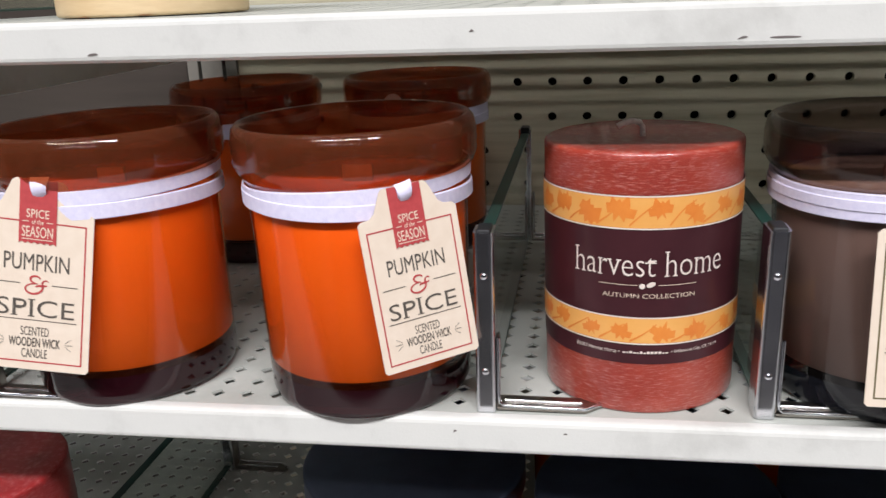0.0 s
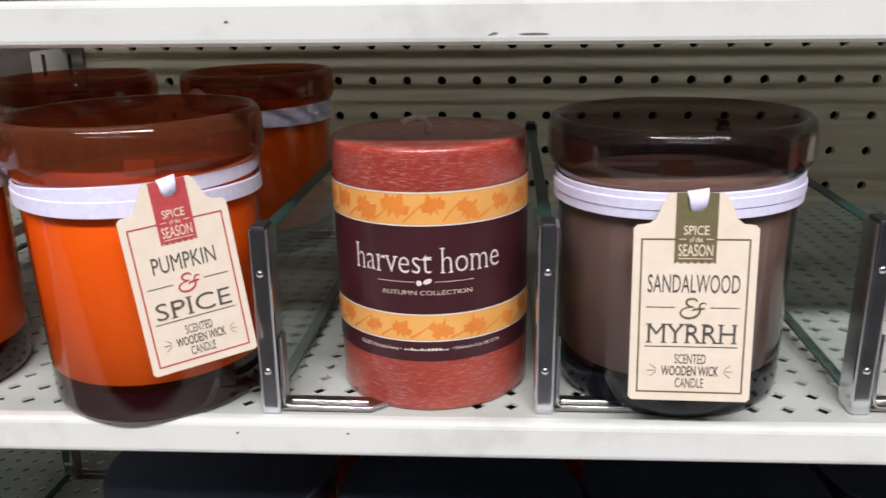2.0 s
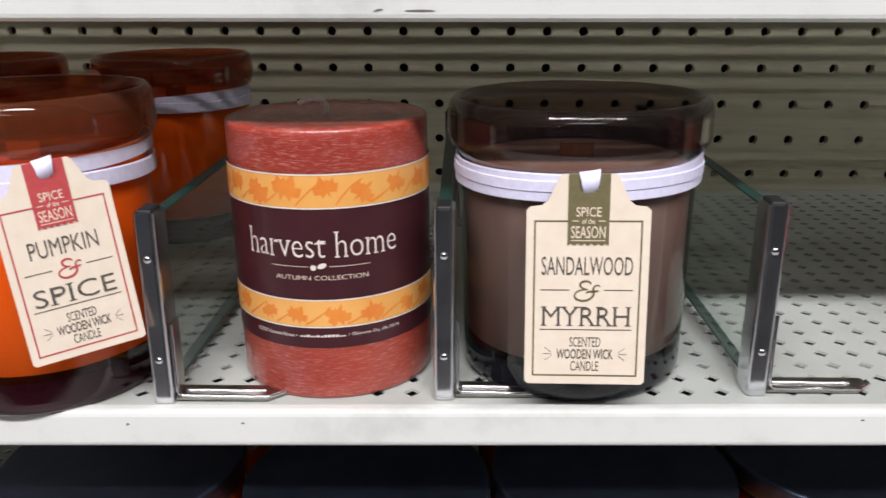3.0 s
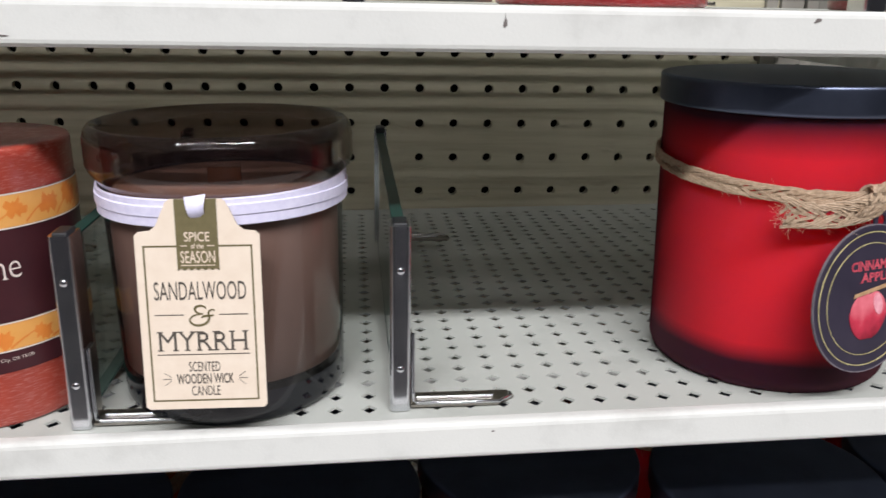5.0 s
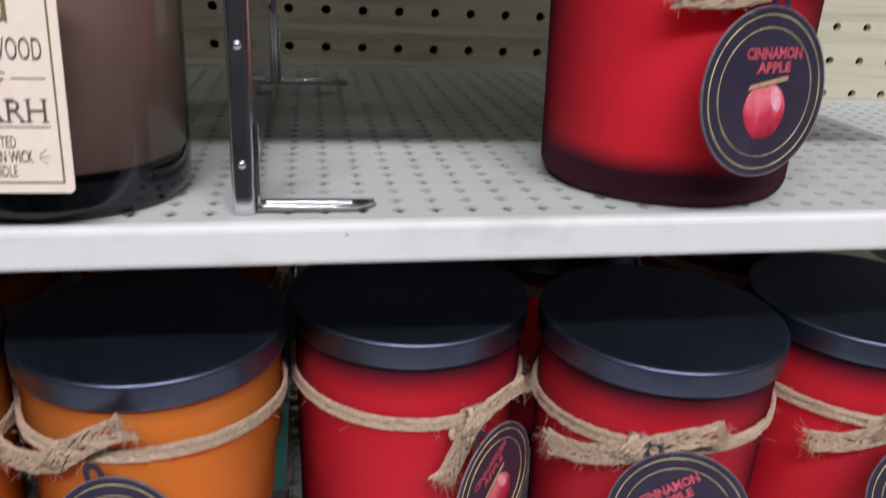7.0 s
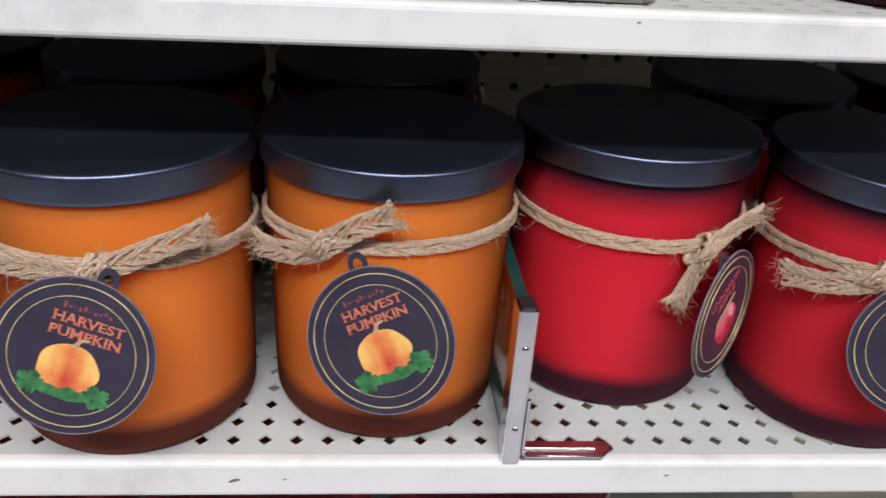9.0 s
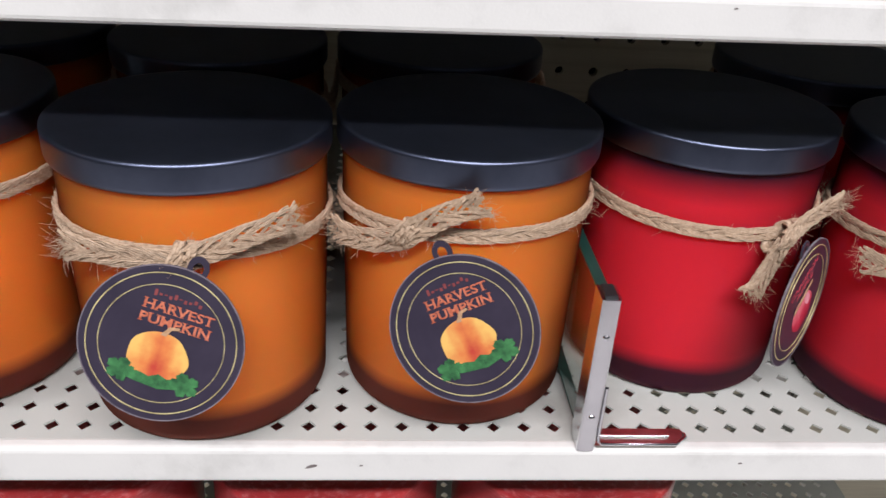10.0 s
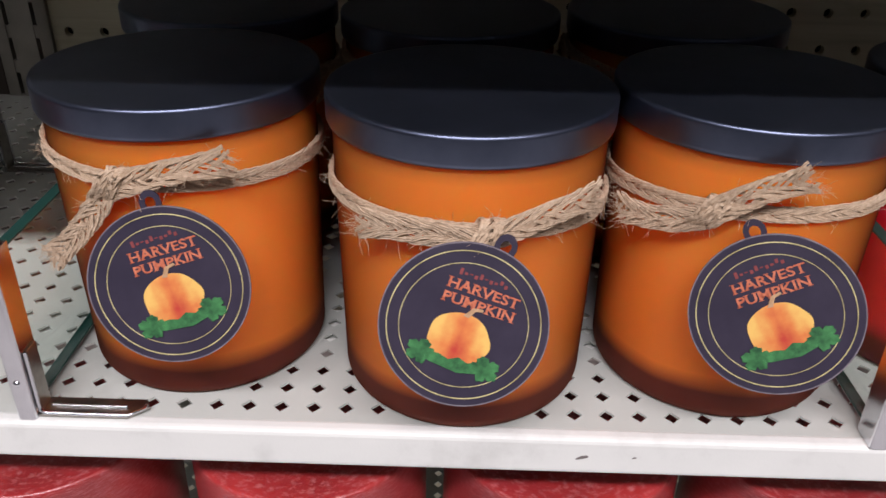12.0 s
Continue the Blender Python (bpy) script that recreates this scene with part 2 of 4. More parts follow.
def fruit_print(name, low, mid, high, at, span, sides=0.0):
    """Printed fruit: colour drifts from its foot to its crown, broken by ribs and paper grain."""
    m = material(name, rough=0.45)
    c = m.node_tree.nodes.new("ShaderNodeTexCoord")
    sep = m.node_tree.nodes.new("ShaderNodeSeparateXYZ")
    link(m, c.outputs["Object"], sep.inputs[0])
    n = node(m, "ShaderNodeTexNoise", Scale=150.0, Detail=4.0)
    link(m, c.outputs["Object"], n.inputs["Vector"])
    r = m.node_tree.nodes.new("ShaderNodeMapRange")
    r.inputs["From Min"].default_value, r.inputs["From Max"].default_value = at, at + span
    link(m, sep.outputs["Z"], r.inputs["Value"])
    wave = node(m, "ShaderNodeMath")
    wave.operation = "SINE"
    k = node(m, "ShaderNodeMath")
    k.operation = "MULTIPLY"
    k.inputs[1].default_value = 1500.0
    link(m, sep.outputs["X"], k.inputs[0])
    link(m, k.outputs[0], wave.inputs[0])
    a = node(m, "ShaderNodeMath")
    a.operation = "MULTIPLY_ADD"
    a.inputs[1].default_value = 0.03
    link(m, wave.outputs[0], a.inputs[0])
    wide = node(m, "ShaderNodeMath")
    wide.operation = "ABSOLUTE"
    link(m, sep.outputs["X"], wide.inputs[0])
    out = node(m, "ShaderNodeMath")
    out.operation = "MULTIPLY_ADD"
    out.inputs[1].default_value = sides
    link(m, wide.outputs[0], out.inputs[0])
    link(m, r.outputs["Result"], out.inputs[2])
    link(m, out.outputs[0], a.inputs[2])
    d = node(m, "ShaderNodeMath")
    d.operation = "MULTIPLY_ADD"
    d.inputs[1].default_value = 0.9
    link(m, n.outputs["Fac"], d.inputs[0])
    link(m, a.outputs[0], d.inputs[2])
    half = node(m, "ShaderNodeMath")
    half.operation = "MULTIPLY"
    half.inputs[1].default_value = 0.55
    link(m, d.outputs[0], half.inputs[0])
    link(m, ramp(m, half.outputs[0], [(0.25, low), (0.48, mid), (0.72, high)]), m.node_tree.nodes["Principled BSDF"].inputs["Base Color"])
    return m


print_pumpkin = fruit_print("print_pumpkin", (0.46, 0.05, 0.03), (0.64, 0.2, 0.055), (0.74, 0.46, 0.12), -0.0085, 0.03, 82.0)
print_leaf = grainy(material("print_leaf", rough=0.5), [(0.35, (0.012, 0.07, 0.025)), (0.65, (0.05, 0.22, 0.07))], size=260.0)
print_apple = fruit_print("print_apple", (0.2, 0.006, 0.02), (0.54, 0.035, 0.07), (0.76, 0.19, 0.23), -0.0155, 0.02)
print_shine = grainy(material("print_shine", rough=0.5), [(0.35, (0.68, 0.2, 0.26)), (0.65, (0.85, 0.45, 0.5))], size=200.0)
print_tan = grainy(material("print_tan", rough=0.6), [(0.35, (0.35, 0.2, 0.1)), (0.65, (0.55, 0.36, 0.2))], size=300.0)


def waxy(name, low, mid, frost, coat):
    """Pillar candle wax with pale frosting scratches that run round it."""
    m = material(name, rough=0.4, coat=coat, coat_rough=0.2)
    b = m.node_tree.nodes["Principled BSDF"]
    v = coords(m, (1, 1, 1))
    n = node(m, "ShaderNodeTexNoise", Scale=30.0, Detail=5.0)
    link(m, v, n.inputs["Vector"])
    base = ramp(m, n.outputs["Fac"], [(0.3, low), (0.7, mid)])
    b.inputs["Subsurface Weight"].default_value = 0.5
    b.inputs["Subsurface Radius"].default_value = (1.0, 0.4, 0.25)
    b.inputs["Subsurface Scale"].default_value = 0.012
    v2 = coords(m, (0.45, 0.45, 3.2))
    s = node(m, "ShaderNodeTexNoise", Scale=620.0, Detail=10.0, Roughness=0.7)
    link(m, v2, s.inputs["Vector"])
    mask = ramp(m, s.outputs["Fac"], [(0.5, (0, 0, 0)), (0.66, (0.55, 0.55, 0.55))])
    link(m, blend(m, mask, base, frost), b.inputs["Base Color"])
    k = node(m, "ShaderNodeBump", Strength=0.35, Distance=0.0006)
    link(m, s.outputs["Fac"], k.inputs["Height"])
    link(m, k.outputs["Normal"], b.inputs["Normal"])
    return m


brick_wax = waxy("brick_wax", (0.28, 0.026, 0.016), (0.42, 0.062, 0.034), (0.6, 0.28, 0.24), 1.0)
red_wax = waxy("red_wax", (0.22, 0.012, 0.015), (0.38, 0.03, 0.03), (0.55, 0.2, 0.2), 0.6)
cream_wax = grainy(material("cream_wax", rough=0.5), [(0.3, (0.62, 0.45, 0.24)), (0.7, (0.78, 0.62, 0.38))], scale=(0.4, 0.4, 2.5), size=70.0, bump=0.0004)
label_maroon = grainy(material("label_maroon", rough=0.4, coat=0.3, coat_rough=0.12), [(0.3, (0.04, 0.008, 0.012)), (0.7, (0.06, 0.014, 0.019))], size=50.0)
label_amber = grainy(material("label_amber", rough=0.4, coat=0.3, coat_rough=0.12), [(0.3, (0.78, 0.36, 0.08)), (0.7, (0.86, 0.45, 0.13))], size=50.0)
leaf_print = grainy(material("leaf_print", rough=0.4, coat=0.3, coat_rough=0.12), [(0.3, (0.72, 0.2, 0.03)), (0.7, (0.8, 0.28, 0.05))], size=90.0)
label_white = grainy(material("label_white", rough=0.45), [(0.3, (0.7, 0.62, 0.54)), (0.7, (0.82, 0.75, 0.68))], size=90.0)
sticker_clear = grainy(material("clear_sticker", rough=0.4), [(0.3, (0.5, 0.36, 0.3)), (0.7, (0.6, 0.46, 0.4))], size=80.0)

wall_paint = grainy(material("wall_paint", rough=0.8), [(0.3, (0.1, 0.1, 0.1)), (0.7, (0.14, 0.14, 0.14))], size=3.0, bump=0.0005)
ceiling_paint = grainy(material("ceiling_tile", rough=0.9), [(0.3, (0.3, 0.3, 0.295)), (0.7, (0.37, 0.37, 0.36))], size=40.0, bump=0.001)
# invented dark and pale upright streaks, to be mirrored in chrome and wax
aisle_paint = grainy(material("aisle_reflection_panel", rough=0.7), [(0.42, (0.012, 0.013, 0.018)), (0.58, (0.18, 0.185, 0.215))], scale=(1, 1, 0.12), size=1.7, detail=2.0, bump=0.0005)
floor_vinyl = grainy(material("floor_vinyl", rough=0.35), [(0.3, (0.4, 0.385, 0.37)), (0.7, (0.5, 0.485, 0.47))], size=14.0, rough=(0.25, 0.45))


# ---- mesh helpers ----
def mesh_object(name, data, mat, parent=None, label=""):
    if mat is not None and not data.materials:
        data.materials.append(mat)
    ob = new(name, data)
    ob.parent = parent
    if label:
        ob["label"] = label
    return ob


def mesh_from(name, verts, faces, smooth=False):
    me = bpy.data.meshes.new(name)
    me.from_pydata([tuple(v) for v in verts], [], faces)
    me.update()
    if smooth:
        for p in me.polygons:
            p.use_smooth = True
    return me


def welded(me):
    """Join the pieces of a sheet where their corners meet."""
    bm = bmesh.new()
    bm.from_mesh(me)
    bmesh.ops.remove_doubles(bm, verts=bm.verts, dist=0.00002)
    bm.to_mesh(me)
    bm.free()
    return me


def bm_mesh(name, bm, smooth=False):
    bmesh.ops.recalc_face_normals(bm, faces=bm.faces)
    me = bpy.data.meshes.new(name)
    bm.to_mesh(me)
    bm.free()
    if smooth:
        for p in me.polygons:
            p.use_smooth = True
    return me


def part(name, bm, mat, parent, label="", smooth=False):
    return mesh_object(name, bm_mesh(name, bm, smooth), mat, parent, label)


def thing(name, m, label, category, group=""):
    ob = new(name)
    ob.empty_display_size = 0.02
    ob.matrix_world = m
    return tagged(ob, label, category, group)


def box(bm, x0, x1, y0, y1, z0, z1, bevel=0.0, segments=2):
    made = bmesh.ops.create_cube(bm, size=1.0, matrix=Matrix.LocRotScale(
        ((x0 + x1) / 2, (y0 + y1) / 2, (z0 + z1) / 2), None, (x1 - x0, y1 - y0, z1 - z0)))
    if bevel:
        edges = list({e for v in made["verts"] for e in v.link_edges})
        bmesh.ops.bevel(bm, geom=edges, offset=bevel, segments=segments, affect="EDGES", profile=0.5)
    return bm


def boxed(*args, **more):
    return box(bmesh.new(), *args, **more)


def lathe(name, profile, seg=72, closed=False, wobble=0.0):
    """Turn a profile of (radius, height) round z."""
    verts, faces = [], []
    rings = []
    for r, z in profile:
        if r < 1e-6:
            rings.append([len(verts)])
            verts.append((0, 0, z))
        else:
            ring = []
            for i in range(seg):
                a = 2 * math.pi * i / seg
                rr = r * (1 + wobble * noise.noise((math.cos(a) * 2, math.sin(a) * 2, z * 30)))
                ring.append(len(verts))
                verts.append((rr * math.cos(a), rr * math.sin(a), z))
            rings.append(ring)
    pairs = list(zip(rings, rings[1:])) + ([(rings[-1], rings[0])] if closed else [])
    for a, b in pairs:
        for i in range(seg):
            j = (i + 1) % seg
            if len(a) == 1:
                faces.append((a[0], b[j], b[i]))
            elif len(b) == 1:
                faces.append((a[i], a[j], b[0]))
            else:
                faces.append((a[i], a[j], b[j], b[i]))
    me = mesh_from(name, verts, faces, True)
    return me


def rounded(r0, z0, r1, z1, cr, steps=5, inner=False):
    """Quarter turn of a profile from (r0, z0) to (r1, z1) round a corner of radius cr."""
    out = []
    for i in range(steps + 1):
        a = math.pi / 2 * i / steps
        if inner:
            out.append((r0 + (r1 - r0) * math.sin(a), z0 + (z1 - z0) * (1 - math.cos(a))))
        else:
            out.append((r0 + (r1 - r0) * (1 - math.cos(a)), z0 + (z1 - z0) * math.sin(a)))
    return out


def flat_poly(points, depth=0.0004):
    """A thin card of that outline in the x-z plane, its face towards -y at y = 0."""
    bm = bmesh.new()
    front = [bm.verts.new((x, 0, z)) for x, z in points]
    f = bm.faces.new(front)
    g = bmesh.ops.extrude_face_region(bm, geom=[f])
    bmesh.ops.translate(bm, verts=[v for v in g["geom"] if isinstance(v, bmesh.types.BMVert)], vec=(0, depth, 0))
    bmesh.ops.triangulate(bm, faces=[q for q in bm.faces if len(q.verts) > 4])
    return bm


def disc_points(rx, rz, n=48, cx=0.0, cz=0.0, turn=0.0):
    c, s = math.cos(turn), math.sin(turn)
    out = []
    for i in range(n):
        a = 2 * math.pi * i / n
        x, z = rx * math.cos(a), rz * math.sin(a)
        out.append((cx + x * c - z * s, cz + x * s + z * c))
    return out


def ring_mesh(name, r0, r1, y=0.0, depth=0.0002, n=64, sz=1.0):
    verts, faces = [], []
    for yy in (y, y + depth):
        for r in (r0, r1):
            verts += [(r * math.cos(2 * math.pi * i / n), yy, sz * r * math.sin(2 * math.pi * i / n)) for i in range(n)]
    for i in range(n):
        j = (i + 1) % n
        faces += [(i, j, n + j, n + i), (2 * n + i, 3 * n + i, 3 * n + j, 2 * n + j), (i, 2 * n + i, 2 * n + j, j), (n + i, n + j, 3 * n + j, 3 * n + i)]
    return mesh_from(name, verts, faces)


def tube(verts, faces, path, radius, sides=5, taper=None):
    n = len(path)
    rings = []
    for i, p in enumerate(path):
        a, b = path[max(0, i - 1)], path[min(n - 1, i + 1)]
        t = (b - a).normalized() if (b - a).length > 1e-9 else Vector((1, 0, 0))
        u = t.cross(Vector((0.31, 0.2, 0.93)))
        u.normalize()
        w = t.cross(u)
        r = radius * (taper(i / (n - 1)) if taper else 1.0)
        rings.append(len(verts))
        for q in range(sides):
            c = 2 * math.pi * q / sides
            verts.append(p + u * (r * math.cos(c)) + w * (r * math.sin(c)))
    for a, b in zip(rings, rings[1:]):
        for q in range(sides):
            s = (q + 1) % sides
            faces.append((a + q, a + s, b + s, b + q))


TEXTS = {}


def letters(body, width, height, bold=0.0, serif=0.0):
    """Outline mesh data of a word in the x-z plane, fitted to that width and height, middle at the origin."""
    key = (body, bold, serif)
    if key not in TEXTS:
        cu = bpy.data.curves.new("word", "FONT")
        cu.body = body
        cu.resolution_u = 3
        cu.offset = bold
        ob = new("word", cu)
        dg = bpy.context.evaluated_depsgraph_get()
        me = bpy.data.meshes.new_from_object(ob.evaluated_get(dg))
        co = np.array([v.co[:2] for v in me.vertices])
        fa = [tuple(p.vertices) for p in me.polygons]
        if serif:
            # short feet across the open ends of the stems
            uses = {}
            for p in fa:
                for e in zip(p, p[1:] + p[:1]):
                    uses[frozenset(e)] = uses.get(frozenset(e), 0) + 1
            feet = []
            for e, count in uses.items():
                a, b = (co[i] for i in e)
                if count == 1 and abs(a[1] - b[1]) < 0.003 and 0.03 < abs(a[0] - b[0]) < 0.2:
                    feet.append((min(a[0], b[0]), max(a[0], b[0]), a[1]))
            for x0, x1, z in feet:
                k = len(co)
                co = np.vstack([co, [(x0 - serif, z - serif / 3), (x1 + serif, z - serif / 3), (x1 + serif, z + serif / 3), (x0 - serif, z + serif / 3)]])
                fa.append((k, k + 1, k + 2, k + 3))
        bpy.data.objects.remove(ob)
        bpy.data.curves.remove(cu)
        bpy.data.meshes.remove(me)
        lo, hi = co.min(0), co.max(0)
        TEXTS[key] = ((co - (lo + hi) / 2) / (hi - lo), fa)
    co, fa = TEXTS[key]
    return [(x * width, 0.0, z * height) for x, z in co], fa


def words(name, rows, y=-0.0002, bend=None, bold=0.0, serif=0.0):
    """One mesh of several words: rows of (text, width, height, x, z, turn)."""
    verts, faces = [], []
    for body, w, h, x, z, turn in rows:
        v, f = letters(body, w, h, bold, serif)
        c, s = math.cos(radians(turn)), math.sin(radians(turn))
        base = len(verts)
        for px, _, pz in v:
            verts.append((x + px * c - pz * s, y, z + px * s + pz * c))
        faces += [tuple(base + i for i in q) for q in f]
    if bend:
        verts = [(bend * math.sin(v[0] / bend), -bend * math.cos(v[0] / bend), v[2]) for v in verts]
    return mesh_from(name, verts, faces)


def lettering(name, rows, **more):
    """One mesh for each word."""
    return [words(name, [r], **more) for r in rows]


def bars(name, rects, y=-0.0002, bend=None):
    verts, faces = [], []
    for x0, x1, z0, z1 in rects:
        n = max(1, int(abs(x1 - x0) / 0.004)) if bend else 1
        for i in range(n):
            a, b = x0 + (x1 - x0) * i / n, x0 + (x1 - x0) * (i + 1) / n
            k = len(verts)
            verts += [(a, y, z0), (b, y, z0), (b, y, z1), (a, y, z1)]
            faces.append((k, k + 1, k + 2, k + 3))
    if bend:
        verts = [(bend * math.sin(v[0] / bend), -bend * math.cos(v[0] / bend), v[2]) for v in verts]
    return mesh_from(name, verts, faces)


# ---- setting ----
def setting(name, bm, mat, label):
    return tagged(mesh_object(name, bm_mesh(name, bm), mat), label, "", "", "structure")


setting("floor", boxed(-6, 6, -9, 1.2, -0.1, 0.0), floor_vinyl, "speckled beige vinyl shop floor")
setting("ceiling", boxed(-6, 6, -9, 1.2, CEILING, CEILING + 0.1), ceiling_paint, "pale shop ceiling with strip lights")
setting("wall_south", boxed(-6, 6, -9.1, -9, 0, CEILING), wall_paint, "plain pale shop wall")
setting("wall_aisle", boxed(-6, 6, -2.7, -2.6, 0, 1.9), aisle_paint, "unseen wall added across the aisle, streaked dark and pale for reflections")
setting("wall_north", boxed(-6, 6, 1.2, 1.3, 0, CEILING), wall_paint, "plain pale shop wall")
setting("wall_west", boxed(-6.1, -6, -9, 1.2, 0, CEILING), wall_paint, "plain pale shop wall")
setting("wall_east", boxed(6, 6.1, -9, 1.2, 0, CEILING), wall_paint, "plain pale shop wall")

PITCH = 0.0254


def pegboard_mesh(name, i0, i1, j0, j1, x_shift=0.0, top=None, bottom=0.12):
    """Perforated hardboard with its front at y = 0: round holes at every inch, plain above and below them."""
    verts, faces = [], []
    n = 16

    def ring(cx, cz, y):
        k = len(verts)
        for q in range(n):
            a = 2 * math.pi * (q + 0.5) / n
            verts.append((cx + 0.0033 * math.cos(a), y, cz + 0.0033 * math.sin(a)))
        return k

    half = PITCH / 2
    for i in range(i0, i1 + 1):
        for j in range(j0, j1 + 1):
            cx, cz = i * PITCH + x_shift, 1.30 - j * PITCH
            a = ring(cx, cz, 0.0)
            b = ring(cx, cz, 0.006)
            k = len(verts)
            for q in range(n):
                t = 2 * math.pi * (q + 0.5) / n
                m = half / max(abs(math.cos(t)), abs(math.sin(t)))
                verts.append((cx + m * math.cos(t), 0.0, cz + m * math.sin(t)))
            corner = len(verts)
            for sx, sz in ((1, 1), (-1, 1), (-1, -1), (1, -1)):
                verts.append((cx + sx * half, 0.0, cz + sz * half))
            for q in range(n):
                p = (q + 1) % n
                faces.append((a + q, a + p, k + p, k + q))
                faces.append((a + p, a + q, b + q, b + p))
            for c, q in enumerate((1, 5, 9, 13)):
                faces.append((k + q, k + (q + 1) % n, corner + c))
    x0, x1 = (i0 - 0.5) * PITCH + x_shift, (i1 + 0.5) * PITCH + x_shift
    z0, z1 = 1.30 - (j1 + 0.5) * PITCH, 1.30 - (j0 - 0.5) * PITCH
    if top is None:
        top = 1.9
    for lo, hi in ((bottom, z0), (z1, top)):
        if hi - lo > 0.001:
            k = len(verts)
            verts += [(x0, 0, lo), (x1, 0, lo), (x1, 0, hi), (x0, 0, hi), (x0, 0.006, lo), (x1, 0.006, lo), (x1, 0.006, hi), (x0, 0.006, hi)]
            faces += [(k, k + 1, k + 2, k + 3), (k + 7, k + 6, k + 5, k + 4), (k + 3, k + 2, k + 6, k + 7), (k, k + 4, k + 5, k + 1)]
    return welded(mesh_from(name, verts, faces))


BAY_LEFT, BAY_RIGHT = -0.438, 0.325
tagged(mesh_object("wall_pegboard", pegboard_mesh("wall_pegboard", -16, 12, -5, 20), board_mat),
       "cream hardboard pegboard back of the shelving", "", "", "structure")
tagged(mesh_object("wall_pegboard", pegboard_mesh("wall_pegboard", 13, 34, 1, 20, 0.005, 1.2775), board_mat),
       "cream hardboard pegboard back of the next bay", "", "", "structure")
# dark colour here stands for the shade at the back of the left bay
setting("wall_panel", boxed(-1.04, BAY_LEFT - 0.0215, -0.002, 0.006, 0.12, 1.9, bevel=0.001), panel_brown, "back of the bay past the upright, shade put into dark brown")
setting("wall_filler", boxed(0.345, 0.9, -0.004, 0.005, 1.2785, 1.9, bevel=0.001), steel_grey, "dark grey steel filler panel above the pegboard")
setting("wall_dark_sheet", boxed(-1.1, 0.95, 0.03, 0.06, 0.0, 1.95), dark_backing, "near-black sheet added behind the pegboard to darken its holes")


def upright(x):
    """Slotted steel post between two bays."""
    bm = bmesh.new()
    xs = [x - 0.02, x - 0.0115, x - 0.0085, x + 0.0085, x + 0.0115, x + 0.02]
    box(bm, xs[0], xs[1], -0.004, 0.02, 0, 1.95)
    box(bm, xs[2], xs[3], -0.004, 0.02, 0, 1.95)
    box(bm, xs[4], xs[5], -0.004, 0.02, 0, 1.95)
    z = 0.0
    while z < 1.9:
        for a, b in ((xs[1], xs[2]), (xs[3], xs[4])):
            box(bm, a, b, -0.0035, 0.02, z, z + 0.0094)
        z += PITCH
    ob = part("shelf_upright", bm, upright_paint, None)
    return tagged(ob, "cream slotted steel upright between bays, shade put into its colour", "shelf upright", "shelf uprights")


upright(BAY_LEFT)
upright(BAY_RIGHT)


def perforated(name, x0, x1, y0, y1, hx, hy, px=0.0122, py=0.0112, d=0.0031, thick=0.001):
    """Steel deck, top at z = 0, with diamond holes; hx, hy: the place of one hole of the front row."""
    i0, i1 = math.ceil((x0 + px / 2 - hx) / px), math.floor((x1 - px / 2 - hx) / px)
    rows = int((y1 - 0.012 - hy) / py) + 1
    verts, faces = [], []

    def quad(a, b, c, e, z=0.0):
        k = len(verts)
        verts.extend([(*a, z), (*b, z), (*c, z), (*e, z)])
        faces.append((k, k + 1, k + 2, k + 3))

    for i in range(i0, i1 + 1):
        for j in range(rows):
            cx, cy = hx + i * px, hy + j * py
            for z in (0.0, -thick):
                k = len(verts)
                for sx, sy in ((-1, -1), (1, -1), (1, 1), (-1, 1)):
                    verts.append((cx + sx * px / 2, cy + sy * py / 2, z))
                for sx, sy in ((0, -1), (1, 0), (0, 1), (-1, 0)):
                    verts.append((cx + sx * d, cy + sy * d * 1.02, z))
                tri = [(k, k + 1, k + 4), (k + 1, k + 5, k + 4), (k + 1, k + 2, k + 5), (k + 2, k + 6, k + 5),
                       (k + 2, k + 3, k + 6), (k + 3, k + 7, k + 6), (k + 3, k, k + 7), (k, k + 4, k + 7)]
                faces.extend(tri if z == 0 else [t[::-1] for t in tri])
            for q in range(4):
                p = (q + 1) % 4
                faces.append((k - 8 + 4 + p, k - 8 + 4 + q, k + 4 + q, k + 4 + p))
    gx0, gx1 = hx + (i0 - 0.5) * px, hx + (i1 + 0.5) * px
    gy0, gy1 = hy - py / 2, hy + (rows - 0.5) * py
    for z in (0.0, -thick):
        quad((x0, y0), (x1, y0), (x1, gy0), (x0, gy0), z)
        quad((x0, gy1), (x1, gy1), (x1, y1), (x0, y1), z)
        quad((x0, gy0), (gx0, gy0), (gx0, gy1), (x0, gy1), z)
        quad((gx1, gy0), (x1, gy0), (x1, gy1), (gx1, gy1), z)
    return welded(mesh_from(name, verts, faces))


